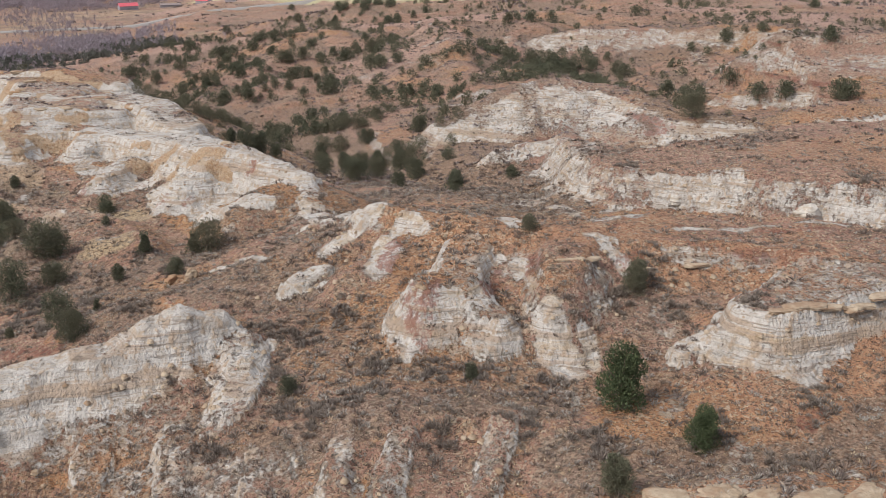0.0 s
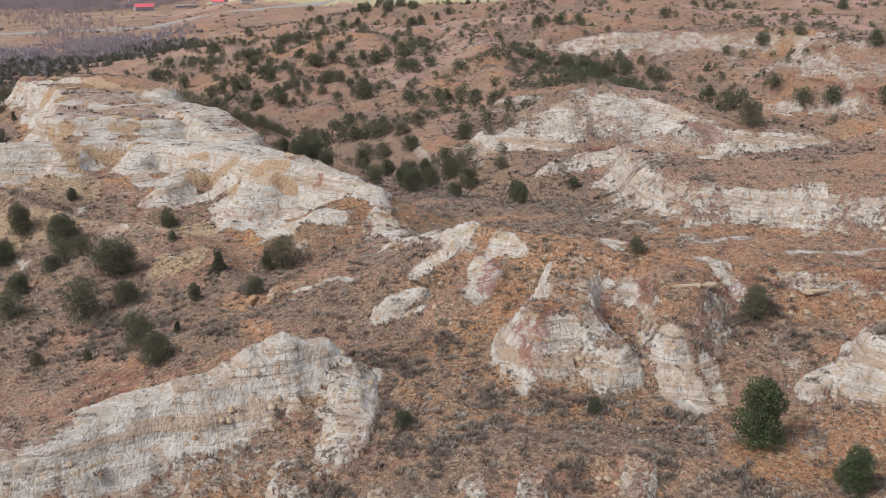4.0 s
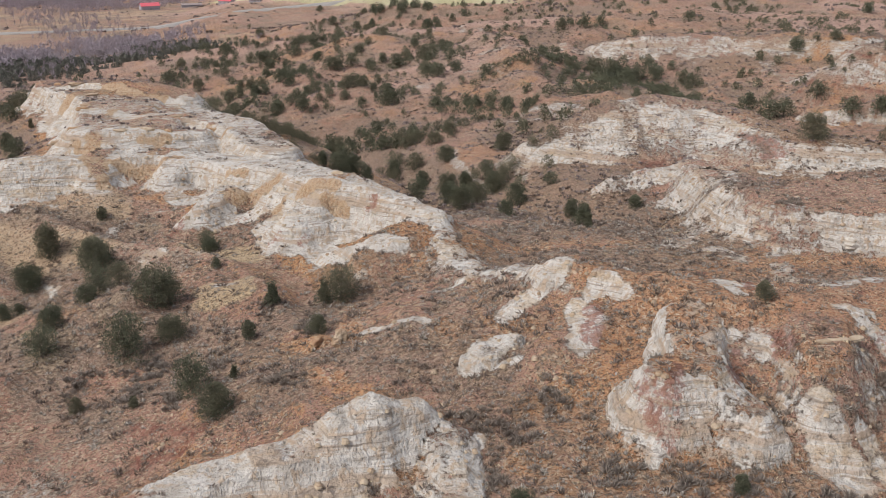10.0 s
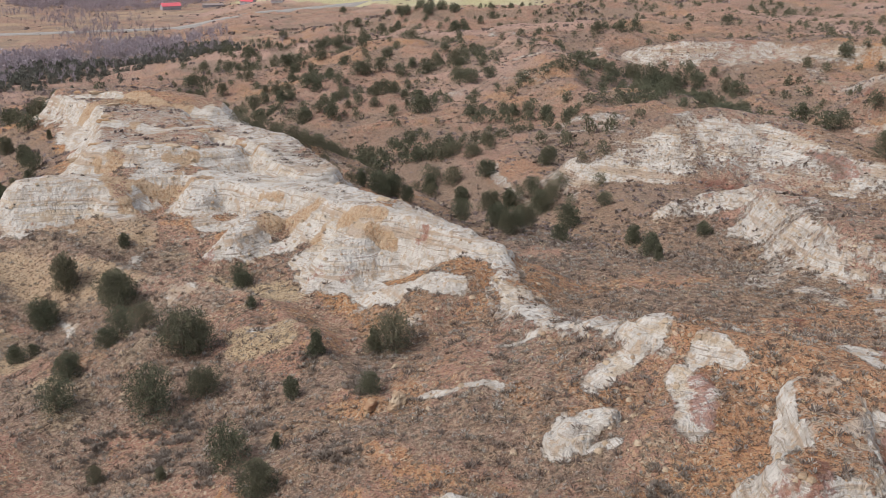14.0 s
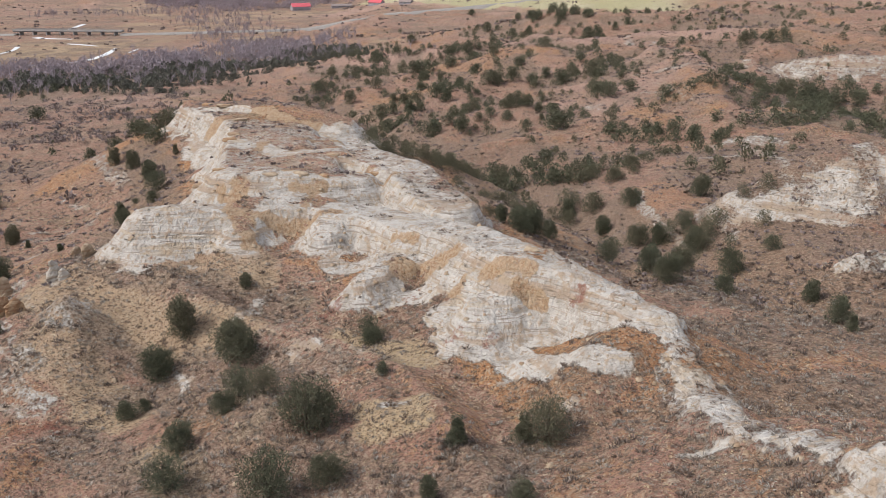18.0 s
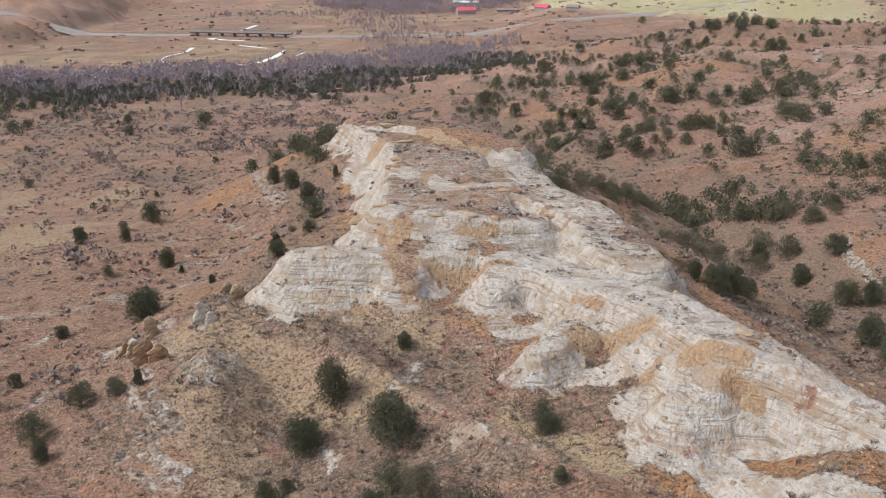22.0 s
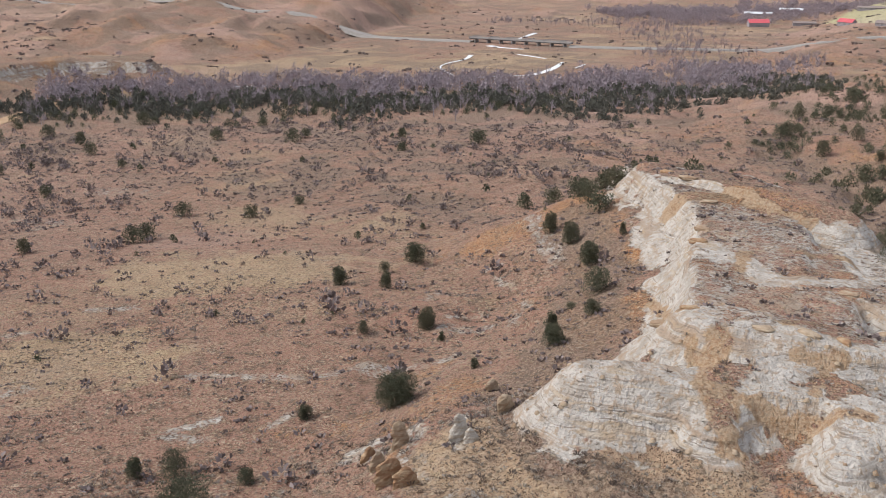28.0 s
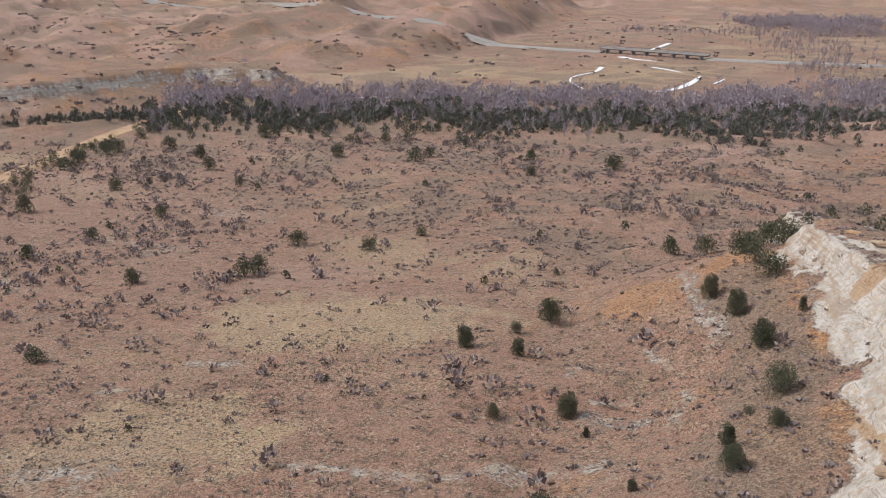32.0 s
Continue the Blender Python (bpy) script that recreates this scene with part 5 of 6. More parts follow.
# junipers too dense to count in the gullies
gx, gy = [], []
for line, n, half, seed in (([(-96, 400), (-82, 467), (-48, 434), (-25, 419)], 80, 13, 241), ([(-146, 569), (-118, 539), (-95, 529)], 22, 10, 242), ([(-42, 504), (-14, 494), (4, 460)], 40, 13, 243), ([(52, 610), (80, 601)], 26, 14, 244), ([(-66, 307), (-57, 299)], 5, 8, 245), ([(-23, 350), (-9, 327)], 13, 13, 246), ([(-138, 626), (-104, 607)], 14, 12, 247), ([(-190, 831), (-130, 837)], 24, 20, 248), ([(-105, 974), (-47, 1001)], 20, 20, 249), ([(43, 698), (94, 781)], 20, 10, 250), ([(-234, 678), (-186, 664)], 12, 10, 251), ([(-57, 627), (-30, 632)], 14, 14, 252), ([(-81, 371), (-67, 392)], 12, 8, 261), ([(-53, 410), (-44, 402)], 7, 7, 262), ([(-85, 466), (-62, 441), (-44, 429)], 28, 8, 263), ([(-109, 354), (-95, 411)], 22, 8, 264), ([(-144, 584), (-90, 553)], 18, 9, 265), ([(-159, 838), (-87, 691)], 16, 14, 266), ([(-91, 932), (-39, 925)], 14, 16, 267), ([(-157, 712), (-98, 647)], 14, 12, 268), ([(26, 470), (50, 500), (60, 560), (20, 600)], 90, 16, 142), ([(40, 540), (-40, 545), (-110, 600)], 45, 14, 42), ([(95, 400), (85, 470), (65, 580), (100, 600)], 110, 20, 43), ([(-80, 640), (-20, 600), (40, 740), (-60, 780), (-150, 820)], 70, 25, 44), ([(-200, 780), (-215, 850), (-260, 900)], 60, 20, 45), ([(-200, 395), (-240, 495)], 4, 9, 46), ([(-551, 373), (-607, 415), (-644, 471), (-655, 518)], 45, 12, 271), ([(-700, 545), (-560, 660), (-400, 790)], 150, 60, 47), ([(100, 410), (160, 400), (230, 380)], 30, 14, 48)):
    a, b, r = belt(line, n, half, seed)
    gx.append(a), gy.append(b)
xs, ys = np.concatenate(gx), np.concatenate(gy)
r = np.random.RandomState(49)
for m, name, leaf, size, told in ((ys < 430, "juniper_grove", 1300, 0.036, "dark green juniper grove in the gully"), (ys >= 430, "juniper_thicket", 330, 0.075, "dark green juniper thicket filling the gullies")):
    gx, gy = xs[m], ys[m]
    tagged(many(name, [sprays(np.random.RandomState(70 + k), leaf, 0.55, size, lobes=11, spire=0.4) for k in range(5)], gx, gy, heights(gx, gy), 2.2 + 3.8 * r.rand(len(gx)), r.rand(len(gx)) * 6.28, JUNIPER), told, "thicket", kind="stuff")


def shrub(seed, blades, wide, tall, broad=0.13):
    r = np.random.RandomState(seed)
    verts, faces = [], []
    for k in range(blades):
        a, t = r.rand() * 6.28, r.rand() ** 0.6
        d = np.array([math.cos(a) * t * wide, math.sin(a) * t * wide, tall * (1.05 - 0.55 * t * t) * (0.6 + 0.4 * r.rand())])
        side = np.cross(d, r.randn(3))
        side *= broad / (np.linalg.norm(side) + 1e-6)
        n = len(verts)
        p = d * 0.45
        p[2] = d[2] * 0.3
        verts += [p - side, p + side, d + side * 0.8, d - side * 0.6]
        faces.append((n, n + 1, n + 2, n + 3))
    return verts, faces


def sown(count, near, farther, seed, keep):
    """Places in the wedge of land that the walk overlooks, thinned by keep(x, y, slope, wild)."""
    r = np.random.RandomState(seed)
    rad = np.sqrt(near ** 2 + r.rand(count) * (farther ** 2 - near ** 2))
    ang = radians(-42) + r.rand(count) * radians(110)
    x, y = -30 - rad * np.sin(ang), rad * np.cos(ang)
    z, wild, slope, clay, rust = lie(x, y, "z", "wild", "slope", "clay", "rust")
    m = r.rand(count) < keep(x, y, slope, wild, clay, rust)
    return x[m], y[m], z[m] - 0.04, r


def sage_keep(x, y, slope, wild, clay, rust):
    clump = step(layered(x, y, 13, 201, 3), -0.1, 0.3)
    bed = wild * step(washes(*bent(x, y)), 2.2, 4.0)
    lit = lie(x, y, "litter")[0]
    return (0.08 + 0.45 * clump + 0.5 * bed + 0.9 * lit) * (1 - 0.9 * step(clay, 0.35, 0.7)) * (1 - 0.6 * step(slope, 0.8, 1.4)) * (1 - 0.25 * rust)


x, y, z, r = sown(36000, 70, 300, 81, sage_keep)
tagged(many("sagebrush", [shrub(90 + k, 18, 0.62, 0.55, 0.042) for k in range(4)], x, y, z, 0.5 + 0.95 * r.rand(len(x)) ** 2, r.rand(len(x)) * 6.28, SAGE), "grey green sagebrush on the slopes", "shrubs", kind="stuff")
x, y, z, r = sown(32000, 70, 300, 82, sage_keep)
tagged(many("dry_brush", [shrub(95 + k, 18, 0.68, 0.55, 0.042) for k in range(4)], x, y, z, 0.5 + 1.4 * r.rand(len(x)) ** 2.5, r.rand(len(x)) * 6.28, BRUSH), "dark leafless brush on the slopes", "shrubs", kind="stuff")
x, y, z, r = sown(64000, 280, 780, 83, sage_keep)
tagged(many("valley_brush", [shrub(100 + k, 8, 0.8, 0.5, 0.16) for k in range(4)], x, y, z, 0.55 + 1.6 * r.rand(len(x)) ** 3, r.rand(len(x)) * 6.28, PURPLE), "low brown brush dotted over the valley floor", "shrubs", kind="stuff")
x, y, z, r = sown(60000, 70, 430, 84, lambda x, y, s, w, c, u: (1 - 0.95 * step(c, 0.3, 0.65)) * (1 - 0.7 * step(s, 0.8, 1.4)))
tagged(many("dry_grass", [shrub(110 + k, 4, 0.6, 0.7) for k in range(3)], x, y, z, 0.25 + 0.35 * r.rand(len(x)), r.rand(len(x)) * 6.28, GRASS), "straw coloured tufts of dry grass", "grass", kind="stuff")


def hill_keep(x, y, slope, wild, clay, rust):
    inside = step(y, 395, 440) * step(-x - 0.12 * y, 190, 120) * step(y, 1150, 1000)
    hollow = step(np.abs(rough(x + 9 * layered(x, y, 60, 61, 3), y, 30, 66)), 0.2, 0.5)
    return inside * (0.05 + 0.95 * hollow * step(layered(x, y, 70, 211, 3), -0.4, 0.2)) * (1 - clay)


x, y, z, r = sown(15000, 380, 1150, 85, hill_keep)
tagged(many("juniper_scrub", [sprays(np.random.RandomState(75 + k), 150, 0.55, 0.11, lobes=9, spire=0.4) for k in range(5)], x, y, z, 1.2 + 4.3 * r.rand(len(x)) ** 1.5, r.rand(len(x)) * 6.28, JUNIPER), "juniper scrub in the hollows of the hills", "scrub", kind="stuff")
x, y, z, r = sown(66000, 235, 900, 92, lambda x, y, s, w, c, u: step(x + 0.3 * y, 0, 40) * step(y, 232, 250) * (0.25 + 0.6 * step(layered(x, y, 24, 241, 4), -0.2, 0.4)) * (1 - 0.85 * step(c, 0.4, 0.7)))
tagged(many("hill_brush", [shrub(130 + k, 7, 0.8, 0.6, 0.17) for k in range(4)], x, y, z, 0.5 + 1.6 * r.rand(len(x)) ** 2, r.rand(len(x)) * 6.28, BRUSH), "grey brown brush dotted over the juniper hills", "shrubs", kind="stuff")
x, y, z, r = sown(42000, 780, 2000, 86, lambda x, y, s, w, c, u: 0.06 + 0.8 * step(layered(x, y, 90, 221, 4), 0.1, 0.5) * step(s, 0.06, 0.2))
tagged(many("far_brush", [shrub(120 + k, 6, 0.9, 0.6, 0.3) for k in range(3)], x, y, z, 1.2 + 4.0 * r.rand(len(x)) ** 2, r.rand(len(x)) * 6.28, PURPLE), "dark brush in the folds of far hills", "shrubs", kind="stuff")
xs, ys, r = belt([(-770, 470), (-745, 540), (-700, 590)], 110, 26, 38)
tagged(many("river_junipers", [sprays(np.random.RandomState(170 + k), 125, 0.5, 0.15, lobes=10, spire=0.5) for k in range(3)], xs, ys, heights(xs, ys), 2.0 + 4.0 * r.rand(110), r.rand(110) * 6.28, WOODLAND), "scattered junipers at the foot of the bluff", "woods", kind="stuff")
xs, ys, r = belt(WOODS_LINE, 300, 60, 36)
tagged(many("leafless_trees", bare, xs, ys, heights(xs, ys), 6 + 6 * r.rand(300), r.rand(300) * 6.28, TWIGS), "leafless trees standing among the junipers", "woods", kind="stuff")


def bush_keep(x, y, slope, wild, clay, rust):
    return (1 - wild) * step(-x - 0.1 * y, 100, 200) * (0.12 + 0.88 * step(layered(x, y, 45, 231, 4), 0.0, 0.5)) * (0.4 + 0.6 * step(np.hypot(x + 30, y), 380, 560))


x, y, z, r = sown(17000, 240, 800, 88, bush_keep)
tagged(many("valley_bushes", [sprays(np.random.RandomState(140 + k), 34, 0.9, 0.3, lobes=5, spire=0.3) for k in range(4)], x, y, z, 0.9 + 2.2 * r.rand(len(x)) ** 2, r.rand(len(x)) * 6.28, PURPLE), "rounded leafless bushes on the valley floor", "shrubs", kind="stuff")
x, y, z, r = sown(1500, 330, 800, 89, lambda *a: 0.55 * bush_keep(*a))
tagged(many("young_junipers", [sprays(np.random.RandomState(150 + k), 90, 0.5, 0.17, lobes=7, spire=0.5) for k in range(4)], x, y, z, 1.0 + 2.4 * r.rand(len(x)) ** 2, r.rand(len(x)) * 6.28, JUNIPER), "small junipers scattered over the valley floor", "shrubs", kind="stuff")

x, y, z, r = sown(60000, 190, 430, 93, lambda x, y, s, w, c, u: step(-x, 130, 190) * (0.1 + 0.8 * step(layered(x, y * 0.6, 30, 251, 4), 0.0, 0.45)))
tagged(many("flat_sagebrush", [shrub(190 + k, 9, 0.65, 0.55, 0.09) for k in range(4)], x, y, z, 0.4 + 0.9 * r.rand(len(x)) ** 2, r.rand(len(x)) * 6.28, THORN), "low grey sagebrush in drifts on the flat", "shrubs", kind="stuff")

# dark sagebrush packed into the rills
CLUMPS = ((-20.4, 116.3), (-11.3, 115.6), (-20.4, 132.6), (-9.4, 124.7), (-0.8, 108), (9.4, 130.8), (9.4, 107.7), (-1.4, 122.9), (-26.1, 134.4), (-14.9, 140.1), (27, 137.1), (32.1, 141.3), (33, 132.2), (8.8, 132.8), (41.1, 124.7), (89.8, 204.9), (43.1, 227), (-24.4, 127.4), (-16.2, 112.5), (5, 120.3), (14.7, 118.6), (18.7, 127.2), (18.6, 104.1), (-28.6, 108.5), (31.8, 106), (38.9, 97.6), (46.2, 109.8), (-38.2, 126.1), (-53.6, 160.4), (-78.6, 178.8), (-81.9, 181.1), (-67.2, 175.4), (-52.4, 180.3), (-61.3, 191.5), (-80.7, 170.8), (-72.4, 164.9), (-91.8, 178.3), (-28.9, 211.1), (-25.2, 201.1))
r = np.random.RandomState(91)
x = np.concatenate([cx + 1.5 * r.randn(26) for cx, cy in CLUMPS])
y = np.concatenate([cy + 2.0 * r.randn(26) for cx, cy in CLUMPS])
m = lie(x, y, "clay")[0] < 0.45
x, y = x[m], y[m]
tagged(many("brush_clumps", [shrub(180 + k, 54, 0.78, 0.7, 0.04) for k in range(4)], x, y, heights(x, y), 0.7 + 0.8 * r.rand(len(x)), r.rand(len(x)) * 6.28, THORN), "grey brown brush packed into the rills", "shrubs", kind="stuff")


# ---- works in the valley: road, bridge, farm, river ice ----


def box(x0, y0, z0, x1, y1, z1):
    v = [(x, y, z) for z in (z0, z1) for y in (y0, y1) for x in (x0, x1)]
    return v, [(0, 2, 3, 1), (4, 5, 7, 6), (0, 1, 5, 4), (1, 3, 7, 5), (3, 2, 6, 7), (2, 0, 4, 6)]


def dense(line, gap):
    out = []
    for a, b in zip(line, line[1:]):
        n = max(1, int(math.dist(a[:2], b[:2]) / gap))
        out += [tuple(a[k] + (b[k] - a[k]) * i / n for k in range(len(a))) for i in range(n)]
    return out + [line[-1]]


def smoothed(line, times=2):
    for _ in range(times):
        out = [line[0]]
        for a, b in zip(line, line[1:]):
            out += [tuple(0.75 * p + 0.25 * q for p, q in zip(a, b)), tuple(0.25 * p + 0.75 * q for p, q in zip(a, b))]
        line = out + [line[-1]]
    return line


def ribbon(name, line, half, lift, material, label, category, bank=0.0, kind="structure", deck=None):
    """A strip along a line, with sloping banks down into the ground."""
    pts = dense(smoothed(line), 9)
    verts, faces = [], []
    zs = np.array([z_at(p[0], p[1]) for p in pts])
    zs = np.convolve(np.pad(zs, 4, mode="edge"), np.ones(9) / 9, "valid") if deck is None else np.full(len(pts), deck)
    for k, p in enumerate(pts):
        a, b = pts[max(k - 1, 0)], pts[min(k + 1, len(pts) - 1)]
        d = Vector((b[0] - a[0], b[1] - a[1], 0)).normalized()
        n = Vector((-d.y, d.x, 0))
        h = half * (p[2] if len(p) > 2 else 1)
        c = Vector((p[0], p[1], zs[k] + lift))
        low = Vector((0, 0, -lift - 2.5))
        verts += [c + n * (h + bank) + low, c + n * h, c - n * h, c - n * (h + bank) + low]
        if k:
            i = 4 * k
            faces += [(i - 4 + j, i + j, i + 1 + j, i - 3 + j) for j in range(3)]
    ob = new(name, mesh_of(name, verts, faces, material))
    return tagged(ob, label, category, kind=kind)


ASPHALT = plain("worn_asphalt", (0.25, 0.23, 0.21), (0.33, 0.305, 0.28), 0.4)
CONCRETE = plain("concrete", (0.30, 0.285, 0.27), (0.42, 0.40, 0.38), 0.8)
STEEL = plain("weathered_steel", (0.16, 0.16, 0.165), (0.24, 0.235, 0.235), 1.5, 0.6)
ICE = plain("river_ice", (0.66, 0.68, 0.70), (0.80, 0.81, 0.82), 0.15, 0.45)
SAND = plain("river_sand", (0.33, 0.215, 0.125), (0.41, 0.285, 0.18), 0.1)
RED_ROOF = plain("red_roof_sheet", (0.50, 0.09, 0.11), (0.60, 0.14, 0.16), 0.5, 0.5)
PALE_ROOF = plain("pale_roof_sheet", (0.62, 0.66, 0.70), (0.74, 0.77, 0.8), 0.5, 0.5)
BROWN_ROOF = plain("brown_roof", (0.22, 0.18, 0.17), (0.30, 0.25, 0.23), 0.5, 0.8)
WALL = plain("grey_boards", (0.27, 0.25, 0.27), (0.36, 0.33, 0.34), 0.8)
GLASS = plain("dark_window", (0.03, 0.035, 0.04), (0.06, 0.065, 0.07), 0.8, 0.2)

BRIDGE_A, BRIDGE_B = Vector((-733, 1200, 0)), Vector((-606, 1214, 0))
ribbon("road", [(-1900, 900), (-1723, 963), (-1535, 1060), (-1356, 1110), (-1111, 1150), (-934, 1185), (-823, 1192), (-733, 1200)], 6, 1.6, ASPHALT, "grey two-lane road on a low bank", "road", 5)
ribbon("road", [(-606, 1214), (-523, 1240), (-430, 1290), (-330, 1340), (-150, 1420), (200, 1600), (600, 1900)], 6, 1.6, ASPHALT, "grey two-lane road on a low bank", "road", 5)


def bridge():
    root = tagged(new("road_bridge"), "long low concrete road bridge on piers", "bridge")
    root.matrix_basis = Matrix.Translation((BRIDGE_A + BRIDGE_B) / 2 + Vector((0, 0, z_at(-670, 1207)))) @ pose(0, 0, 0, 0, 0, math.degrees(math.atan2(14, 127)))
    half, h = 66.0, 6.0
    part("deck", *box(-half, -6, h - 1.2, half, 6, h), CONCRETE, root)
    part("road_surface", *box(-half, -5.2, h + 0.004, half, 5.2, h + 0.12), ASPHALT, root)
    for side in (-5.7, 5.7):
        rail = part("guard_rail", *box(-half, side - 0.12, h + 0.7, half, side + 0.12, h + 1.15), STEEL, root)
        for k in range(23):
            x = -half + 1 + k * 5.8
            part("rail_post", *box(x - 0.12, side - 0.1, h, x + 0.12, side + 0.1, h + 0.7), STEEL, root)
    for y in (-4, 0, 4):
        part("girder", *box(-half, y - 0.35, h - 2.3, half, y + 0.35, h - 1.2), STEEL, root)
    for k in range(8):
        x = -half + 8 + k * 16.5
        pier = part("pier", *box(x - 0.7, -5, -3, x + 0.7, 5, h - 2.9), CONCRETE, root)
        part("pier_cap", *box(x - 0.9, -5.6, h - 2.9, x + 0.9, 5.6, h - 2.3), CONCRETE, root)


bridge()


def house(name, x, y, turn, long, wide, eave, ridge_h, roof, label, doors=1, windows=3):
    root = tagged(new(name), label, "building", "farm buildings")
    root.matrix_basis = pose(x, y, z_at(x, y), 0, 0, turn)
    a, b = long / 2, wide / 2
    v, f = box(-a, -b, -2, a, b, eave)
    v += [(-a, 0, ridge_h), (a, 0, ridge_h)]
    f = [q for q in f if q != (4, 5, 7, 6)] + [(4, 6, 8), (5, 9, 7)]
    part("wall", v, f, WALL, root)
    for s in (-1, 1):
        drop = (ridge_h - eave) / b
        o = b + 0.7
        part("roof", [(-a - 0.6, 0, ridge_h + 0.02), (a + 0.6, 0, ridge_h + 0.02), (a + 0.6, s * o, ridge_h - drop * o), (-a - 0.6, s * o, ridge_h - drop * o),
                      (-a - 0.6, 0, ridge_h + 0.27), (a + 0.6, 0, ridge_h + 0.27), (a + 0.6, s * o, ridge_h - drop * o + 0.25), (-a - 0.6, s * o, ridge_h - drop * o + 0.25)],
             [(0, 1, 2, 3), (4, 5, 6, 7), (0, 1, 5, 4), (1, 2, 6, 5), (2, 3, 7, 6), (3, 0, 4, 7)], roof, root)
    for k in range(doors):
        part("door", *box(-1.6 + k * 5, -b - 0.08, 0, 1.6 + k * 5, -b - 0.01, min(eave - 0.6, 3.4)), STEEL, root)
    for k in range(windows):
        wx = -a + (k + 0.7) * long / (windows + 0.4)
        if abs(wx) > 2.6:
            part("window", *box(wx - 0.6, -b - 0.06, 1.3, wx + 0.6, -b - 0.01, 2.4), GLASS, root)


house("barn", -521, 1684, 30, 30, 16, 6.5, 11, RED_ROOF, "grey boarded barn with a bright red roof", 1, 4)
house("farmhouse", -378, 1610, -20, 22, 12, 4, 8, RED_ROOF, "low farmhouse with a red roof among trees", 1, 4)
house("farm_shed", -580, 1885, 15, 46, 14, 4, 6.5, PALE_ROOF, "long farm shed with a pale metal roof", 2, 4)
house("farm_shed", -548, 1975, 15, 40, 16, 4.5, 7.5, PALE_ROOF, "wide farm shed with a pale metal roof", 2, 3)
house("farm_shed", -470, 1755, 20, 34, 10, 3.5, 5.5, BROWN_ROOF, "low brown farm shed on the flat", 1, 4)
house("farm_shed", -400, 1890, 10, 42, 12, 3.5, 5.5, BROWN_ROOF, "long brown shed at the farm", 1, 5)
house("cottage", -318, 1535, -10, 18, 10, 3.2, 6, BROWN_ROOF, "small brown roofed cottage by a field", 1, 3)


def ice_sheet(line, half):
    ob = ribbon("river_ice", line, half, 0.35, ICE, "white river ice in a bend of the bed", "ice", 0.6)
    return ob


ice_sheet([(-735, 1370, 1), (-725, 1334, 1.1), (-703, 1257, 0.7)], 2.75)
ice_sheet([(-690, 1168, 1.4), (-669, 1156, 1), (-637, 1156, 0.5)], 3.3)
ice_sheet([(-613, 1100, 0.5), (-590, 1090, 1), (-566, 1077, 0.4)], 2.2)
ice_sheet([(-537, 1058, 0.5), (-519, 1003, 1.6), (-511, 956, 1.4), (-514, 934, 1)], 2.2)
ice_sheet([(-514, 934, 0.5), (-533, 913, 0.7), (-548, 887, 0.4)], 2.2)
ice_sheet([(-651, 1064, 1.6), (-632, 1023, 1), (-630, 975, 0.5), (-609, 938, 0.5), (-577, 908, 0.8), (-564, 891, 0.8)], 1.65)
ice_sheet([(-510, 1053, 0.5), (-503, 1017, 0.8)], 1.65)
ice_sheet([(-690, 728, 0.6), (-665, 750, 1), (-633, 777, 0.6)], 2.2)
ribbon("river_sand", [(-560, 330), (-625, 420), (-659, 470), (-690, 520), (-715, 570), (-745, 640), (-720, 700)], 6, 0.25, SAND, "dry orange sand of the river bed", "river bed", 3)


# ---- rock knobs, fins and cap slabs ----


def rock_stuff(name, first, second, stain):
    n = Nodes(name, 0.92)
    bands = n.noise(1.6, 3, stretch=(0.12, 0.12, 1.0))
    c = n.mix(n.ramp(n.noise(0.7, 5), 0.38, 0.62), first, second)
    c = n.mix(n.math("MULTIPLY", n.ramp(bands, 0.5, 0.62), 0.65), c, stain)
    n.bump(n.math("ADD", n.noise(2.2, 6), bands), 0.8, 0.35)
    return n.colour(c)


CLAY_ROCK = rock_stuff("pale_clay_rock", (0.43, 0.39, 0.33), (0.54, 0.50, 0.44), (0.36, 0.29, 0.215))
TAN_ROCK = rock_stuff("tan_sandstone", (0.33, 0.25, 0.17), (0.43, 0.345, 0.25), (0.27, 0.17, 0.105))
RUST_ROCK = rock_stuff("rusty_sandstone", (0.31, 0.19, 0.11), (0.41, 0.30, 0.19), (0.25, 0.13, 0.075))


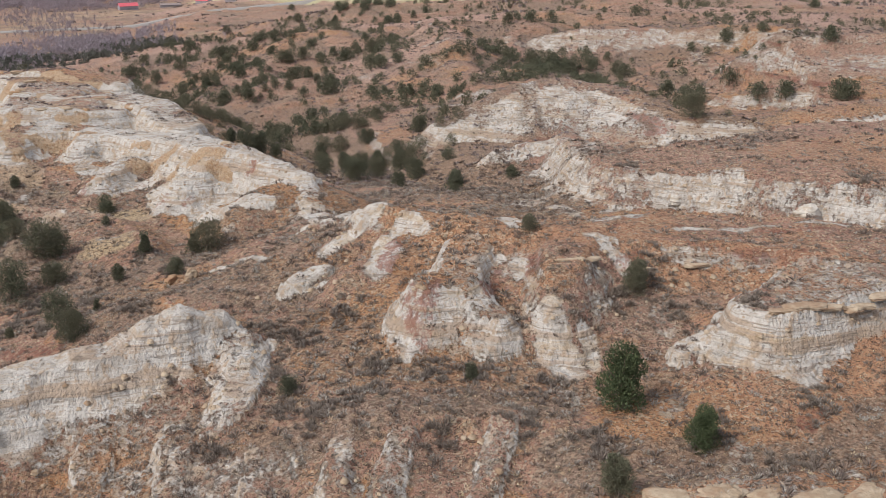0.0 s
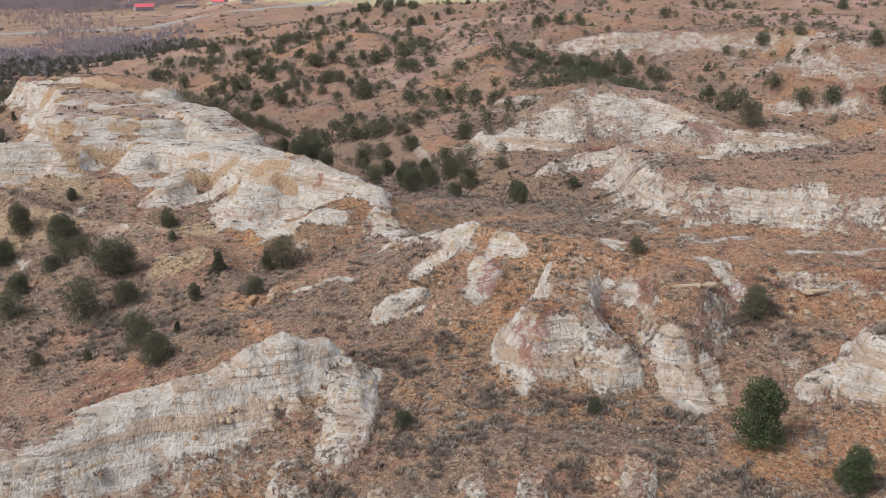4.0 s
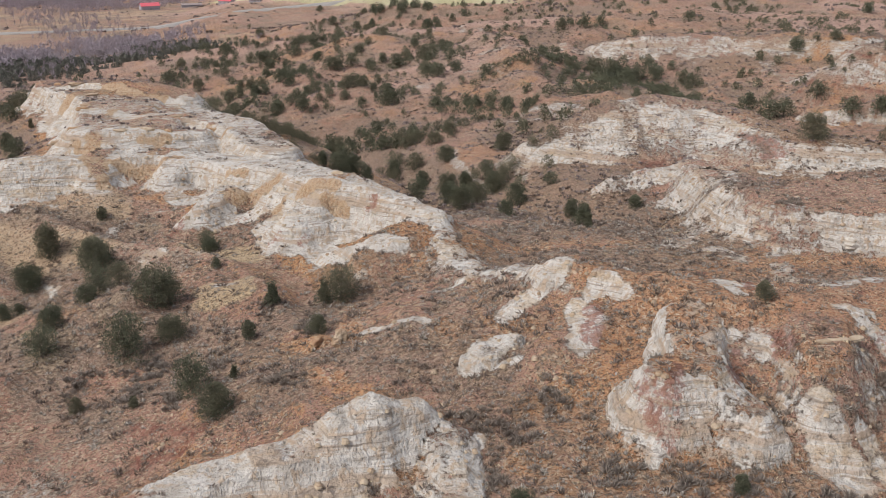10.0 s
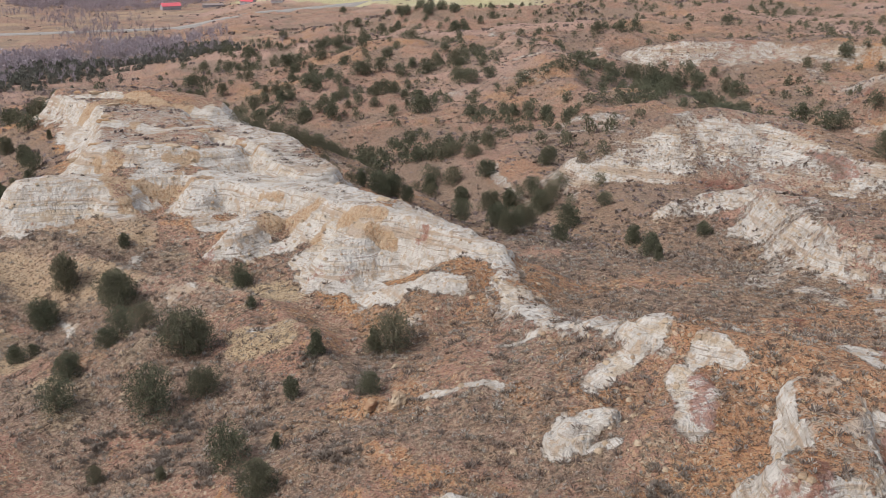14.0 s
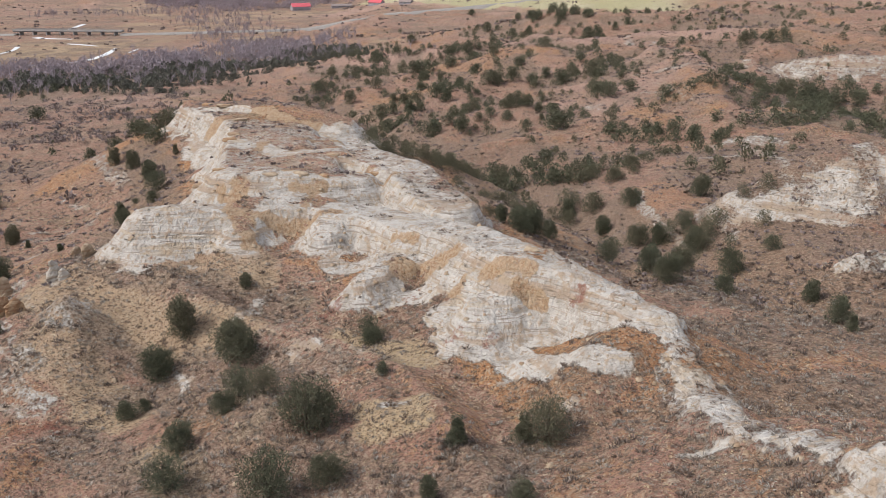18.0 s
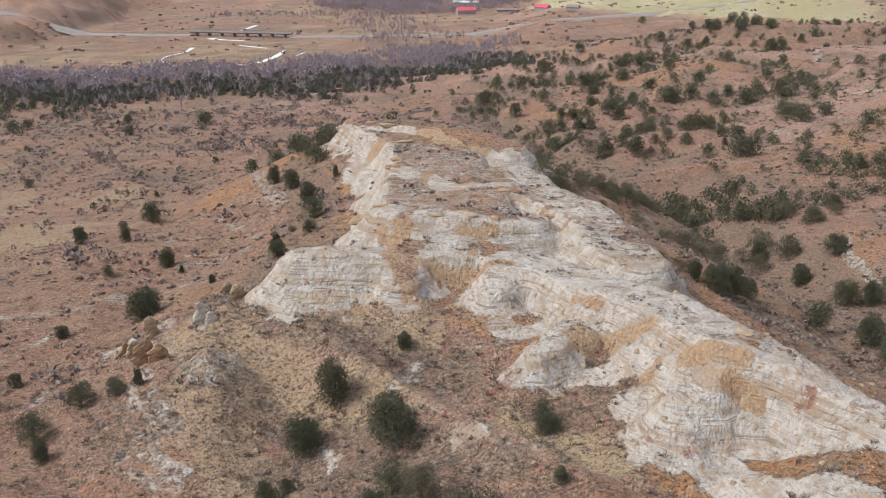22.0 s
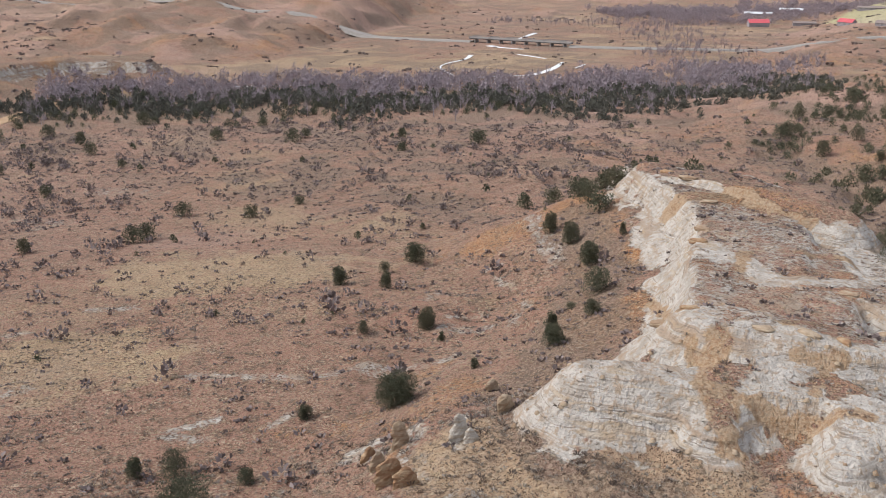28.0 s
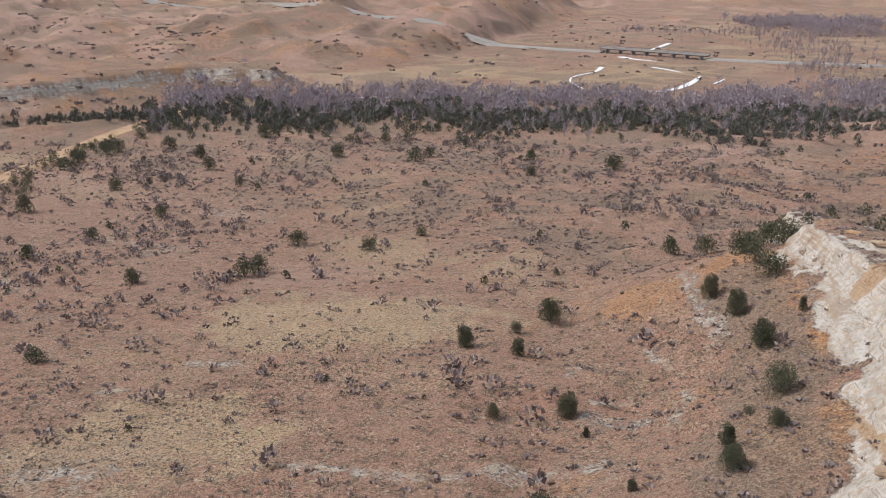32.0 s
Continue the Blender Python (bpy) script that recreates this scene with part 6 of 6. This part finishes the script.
def rock(name, x, y, turn, long, wide, tall, material, label, seed, square=0.5, group="rock outcrops", sink=0.4):
    """A weathered lump: a rounded block with level ledges and a broken outline."""
    rng = np.random.RandomState(seed)
    rings, sides = 11, 18
    shift = Vector(rng.rand(3) * 50)
    verts, faces = [], []
    for i in range(rings):
        h = i / (rings - 1)
        girth = (1 - h ** (2 + 5 * square)) ** 0.5 if h < 1 else 0.0
        girth *= 1 + 0.035 * math.sin(h * 19 + seed)
        for k in range(sides):
            a = 2 * math.pi * k / sides
            c, s = math.cos(a), math.sin(a)
            box_in = (abs(c) ** 4 + abs(s) ** 4) ** -0.25
            out = girth * ((1 - square) + square * box_in)
            p = Vector((c * out * long / 2, s * out * wide / 2, h * tall))
            rub = noise.noise(p * 0.45 + shift) * 0.55 + noise.noise(p * 1.7 + shift) * 0.22 + noise.noise(p * 4 + shift) * 0.1
            verts.append((p.x * (1 + rub), p.y * (1 + rub), h * tall * (1 + 0.25 * rub * h) - sink))
            if i:
                j = (k + 1) % sides
                faces.append(((i - 1) * sides + k, (i - 1) * sides + j, i * sides + j, i * sides + k))
    verts.append((0, 0, tall - sink))
    faces += [((rings - 1) * sides + k, (rings - 1) * sides + (k + 1) % sides, len(verts) - 1) for k in range(sides)]
    ob = new(name, mesh_of(name, verts, faces, material))
    ob.matrix_basis = pose(x, y, z_at(x, y), 0, 0, turn)
    return tagged(ob, label, "rock", group)


KNOBS = ((52.8, 216.8, 3, 4), (78.3, 203.9, 5, 6))
for k, (x, y, w, h) in enumerate(KNOBS):
    rock("clay_knob", x, y, 25 * k, w, w * 0.85, 0.6 * h, CLAY_ROCK, "rounded pale clay knob on the eroded slope", 300 + k, 0.25, sink=1.4)
FINS = ((-160.6, 242.9, 4.2, 1.6, 5.2), (-166.0, 246.9, 3, 1.5, 4.2), (-156.7, 241.6, 3.4, 1.3, 4.4), (-166.0, 253.1, 3, 1.4, 5.6), (-171.3, 251.5, 2.6, 1.3, 3), (-154.9, 254.0, 2.6, 1.5, 5.6), (-152.6, 253.6, 2.2, 1.2, 3.6), (-151.0, 262.1, 3.6, 1.4, 4.2), (-161.7, 276.0, 2.4, 1.2, 3))
for k, (x, y, a, b, h) in enumerate(FINS):
    rock("sandstone_fin", x, y, 62 + 25 * math.sin(k * 1.9), a * 1.2, b, h, (RUST_ROCK, TAN_ROCK)[k % 2] if k < 5 else (CLAY_ROCK if k < 7 else TAN_ROCK), ("jagged orange sandstone fin above the flat", "jagged tan sandstone fin above the flat")[k % 2] if k < 5 else ("pale leaning fin beside the orange rocks" if k < 7 else "tan crumbling fin on the slope"), 320 + k, 0.12, sink=1.0)
rock("rock_pinnacle", -46, 171, 20, 2.6, 2, 3.2, TAN_ROCK, "small crumbling tan pinnacle on a spur", 330, 0.3, sink=0.8)
rock("rock_pinnacle", -50, 172, 80, 3.2, 2, 2.2, RUST_ROCK, "low rusty rock beside the pinnacle", 331, 0.3, sink=0.8)
SLABS = ((45, 121.2, 3.4, 1.0), (48.4, 122.4, 4.2, 1.2), (51.6, 123, 3.6, 1.1), (55.4, 124, 4.6, 1.2), (59.4, 126.6, 4.2, 1.1), (63.5, 128, 4.4, 1.2), (18.8, 138, 3, 0.8), (21.6, 139.6, 2.6, 0.8), (31, 141.6, 2.8, 0.8), (38.6, 141, 3, 0.8))
for k, (x, y, a, h) in enumerate(SLABS):
    rock("sandstone_slab", x, y, 12 + 9 * math.sin(k * 2.1), a * 1.3, a * 0.5, 0.6 * h, TAN_ROCK, "flat tan sandstone slab capping a clay ledge", 340 + k, 0.8, "cap slabs", 0.45)
CAPS_ROCK = ((-135.7, 289.7, 4.4), (-131, 290, 3.2), (-118, 288, 3.4), (-111, 290, 4.2), (-106, 292, 3), (-110.4, 317, 3.6), (-101, 307, 4.6), (-96, 303, 3), (-54, 243, 2.6), (-150, 352, 4), (-146, 338, 3.4), (-158, 380, 4), (-170, 398, 5), (-180, 408, 4))
for k, (x, y, a) in enumerate(CAPS_ROCK):
    rock("cap_rock", x, y, 30 * math.sin(k * 1.3), a, a * 0.55, 1.1, (TAN_ROCK, RUST_ROCK)[k % 3 == 1], "rust stained sandstone cap on the white butte", 360 + k, 0.8, "cap slabs", 0.45)
NOSE_ROCKS = ((22.4, 84, 4.6), (27, 84.4, 5.2), (31.5, 84, 4.4), (36, 83, 5), (41, 83.5, 5.4))
for k, (x, y, a) in enumerate(NOSE_ROCKS):
    rock("ledge_rock", x, y, 10 * k, a, a * 0.5, 1.0, TAN_ROCK, "pale sandstone ledge rock on the rim", 380 + k, 0.9, "cap slabs", 0.6)
# fallen stones
x, y, z, r = sown(24000, 70, 300, 87, lambda x, y, s, w, c, u: w * step(s, 0.3, 0.8) * 0.8)
stone = [([(-0.5, -0.4, 0), (0.5, -0.45, 0), (0.45, 0.4, 0), (-0.4, 0.5, 0), (-0.3, -0.2, 0.4), (0.3, -0.25, 0.5), (0.25, 0.25, 0.35), (-0.25, 0.3, 0.45)], [(0, 1, 5, 4), (1, 2, 6, 5), (2, 3, 7, 6), (3, 0, 4, 7), (4, 5, 6, 7)])]
tagged(many("fallen_stones", stone, x, y, z, 0.2 + 0.9 * r.rand(len(x)) ** 4, r.rand(len(x)) * 6.28, TAN_ROCK), "loose tan stones on the eroded slopes", "stones", kind="stuff")
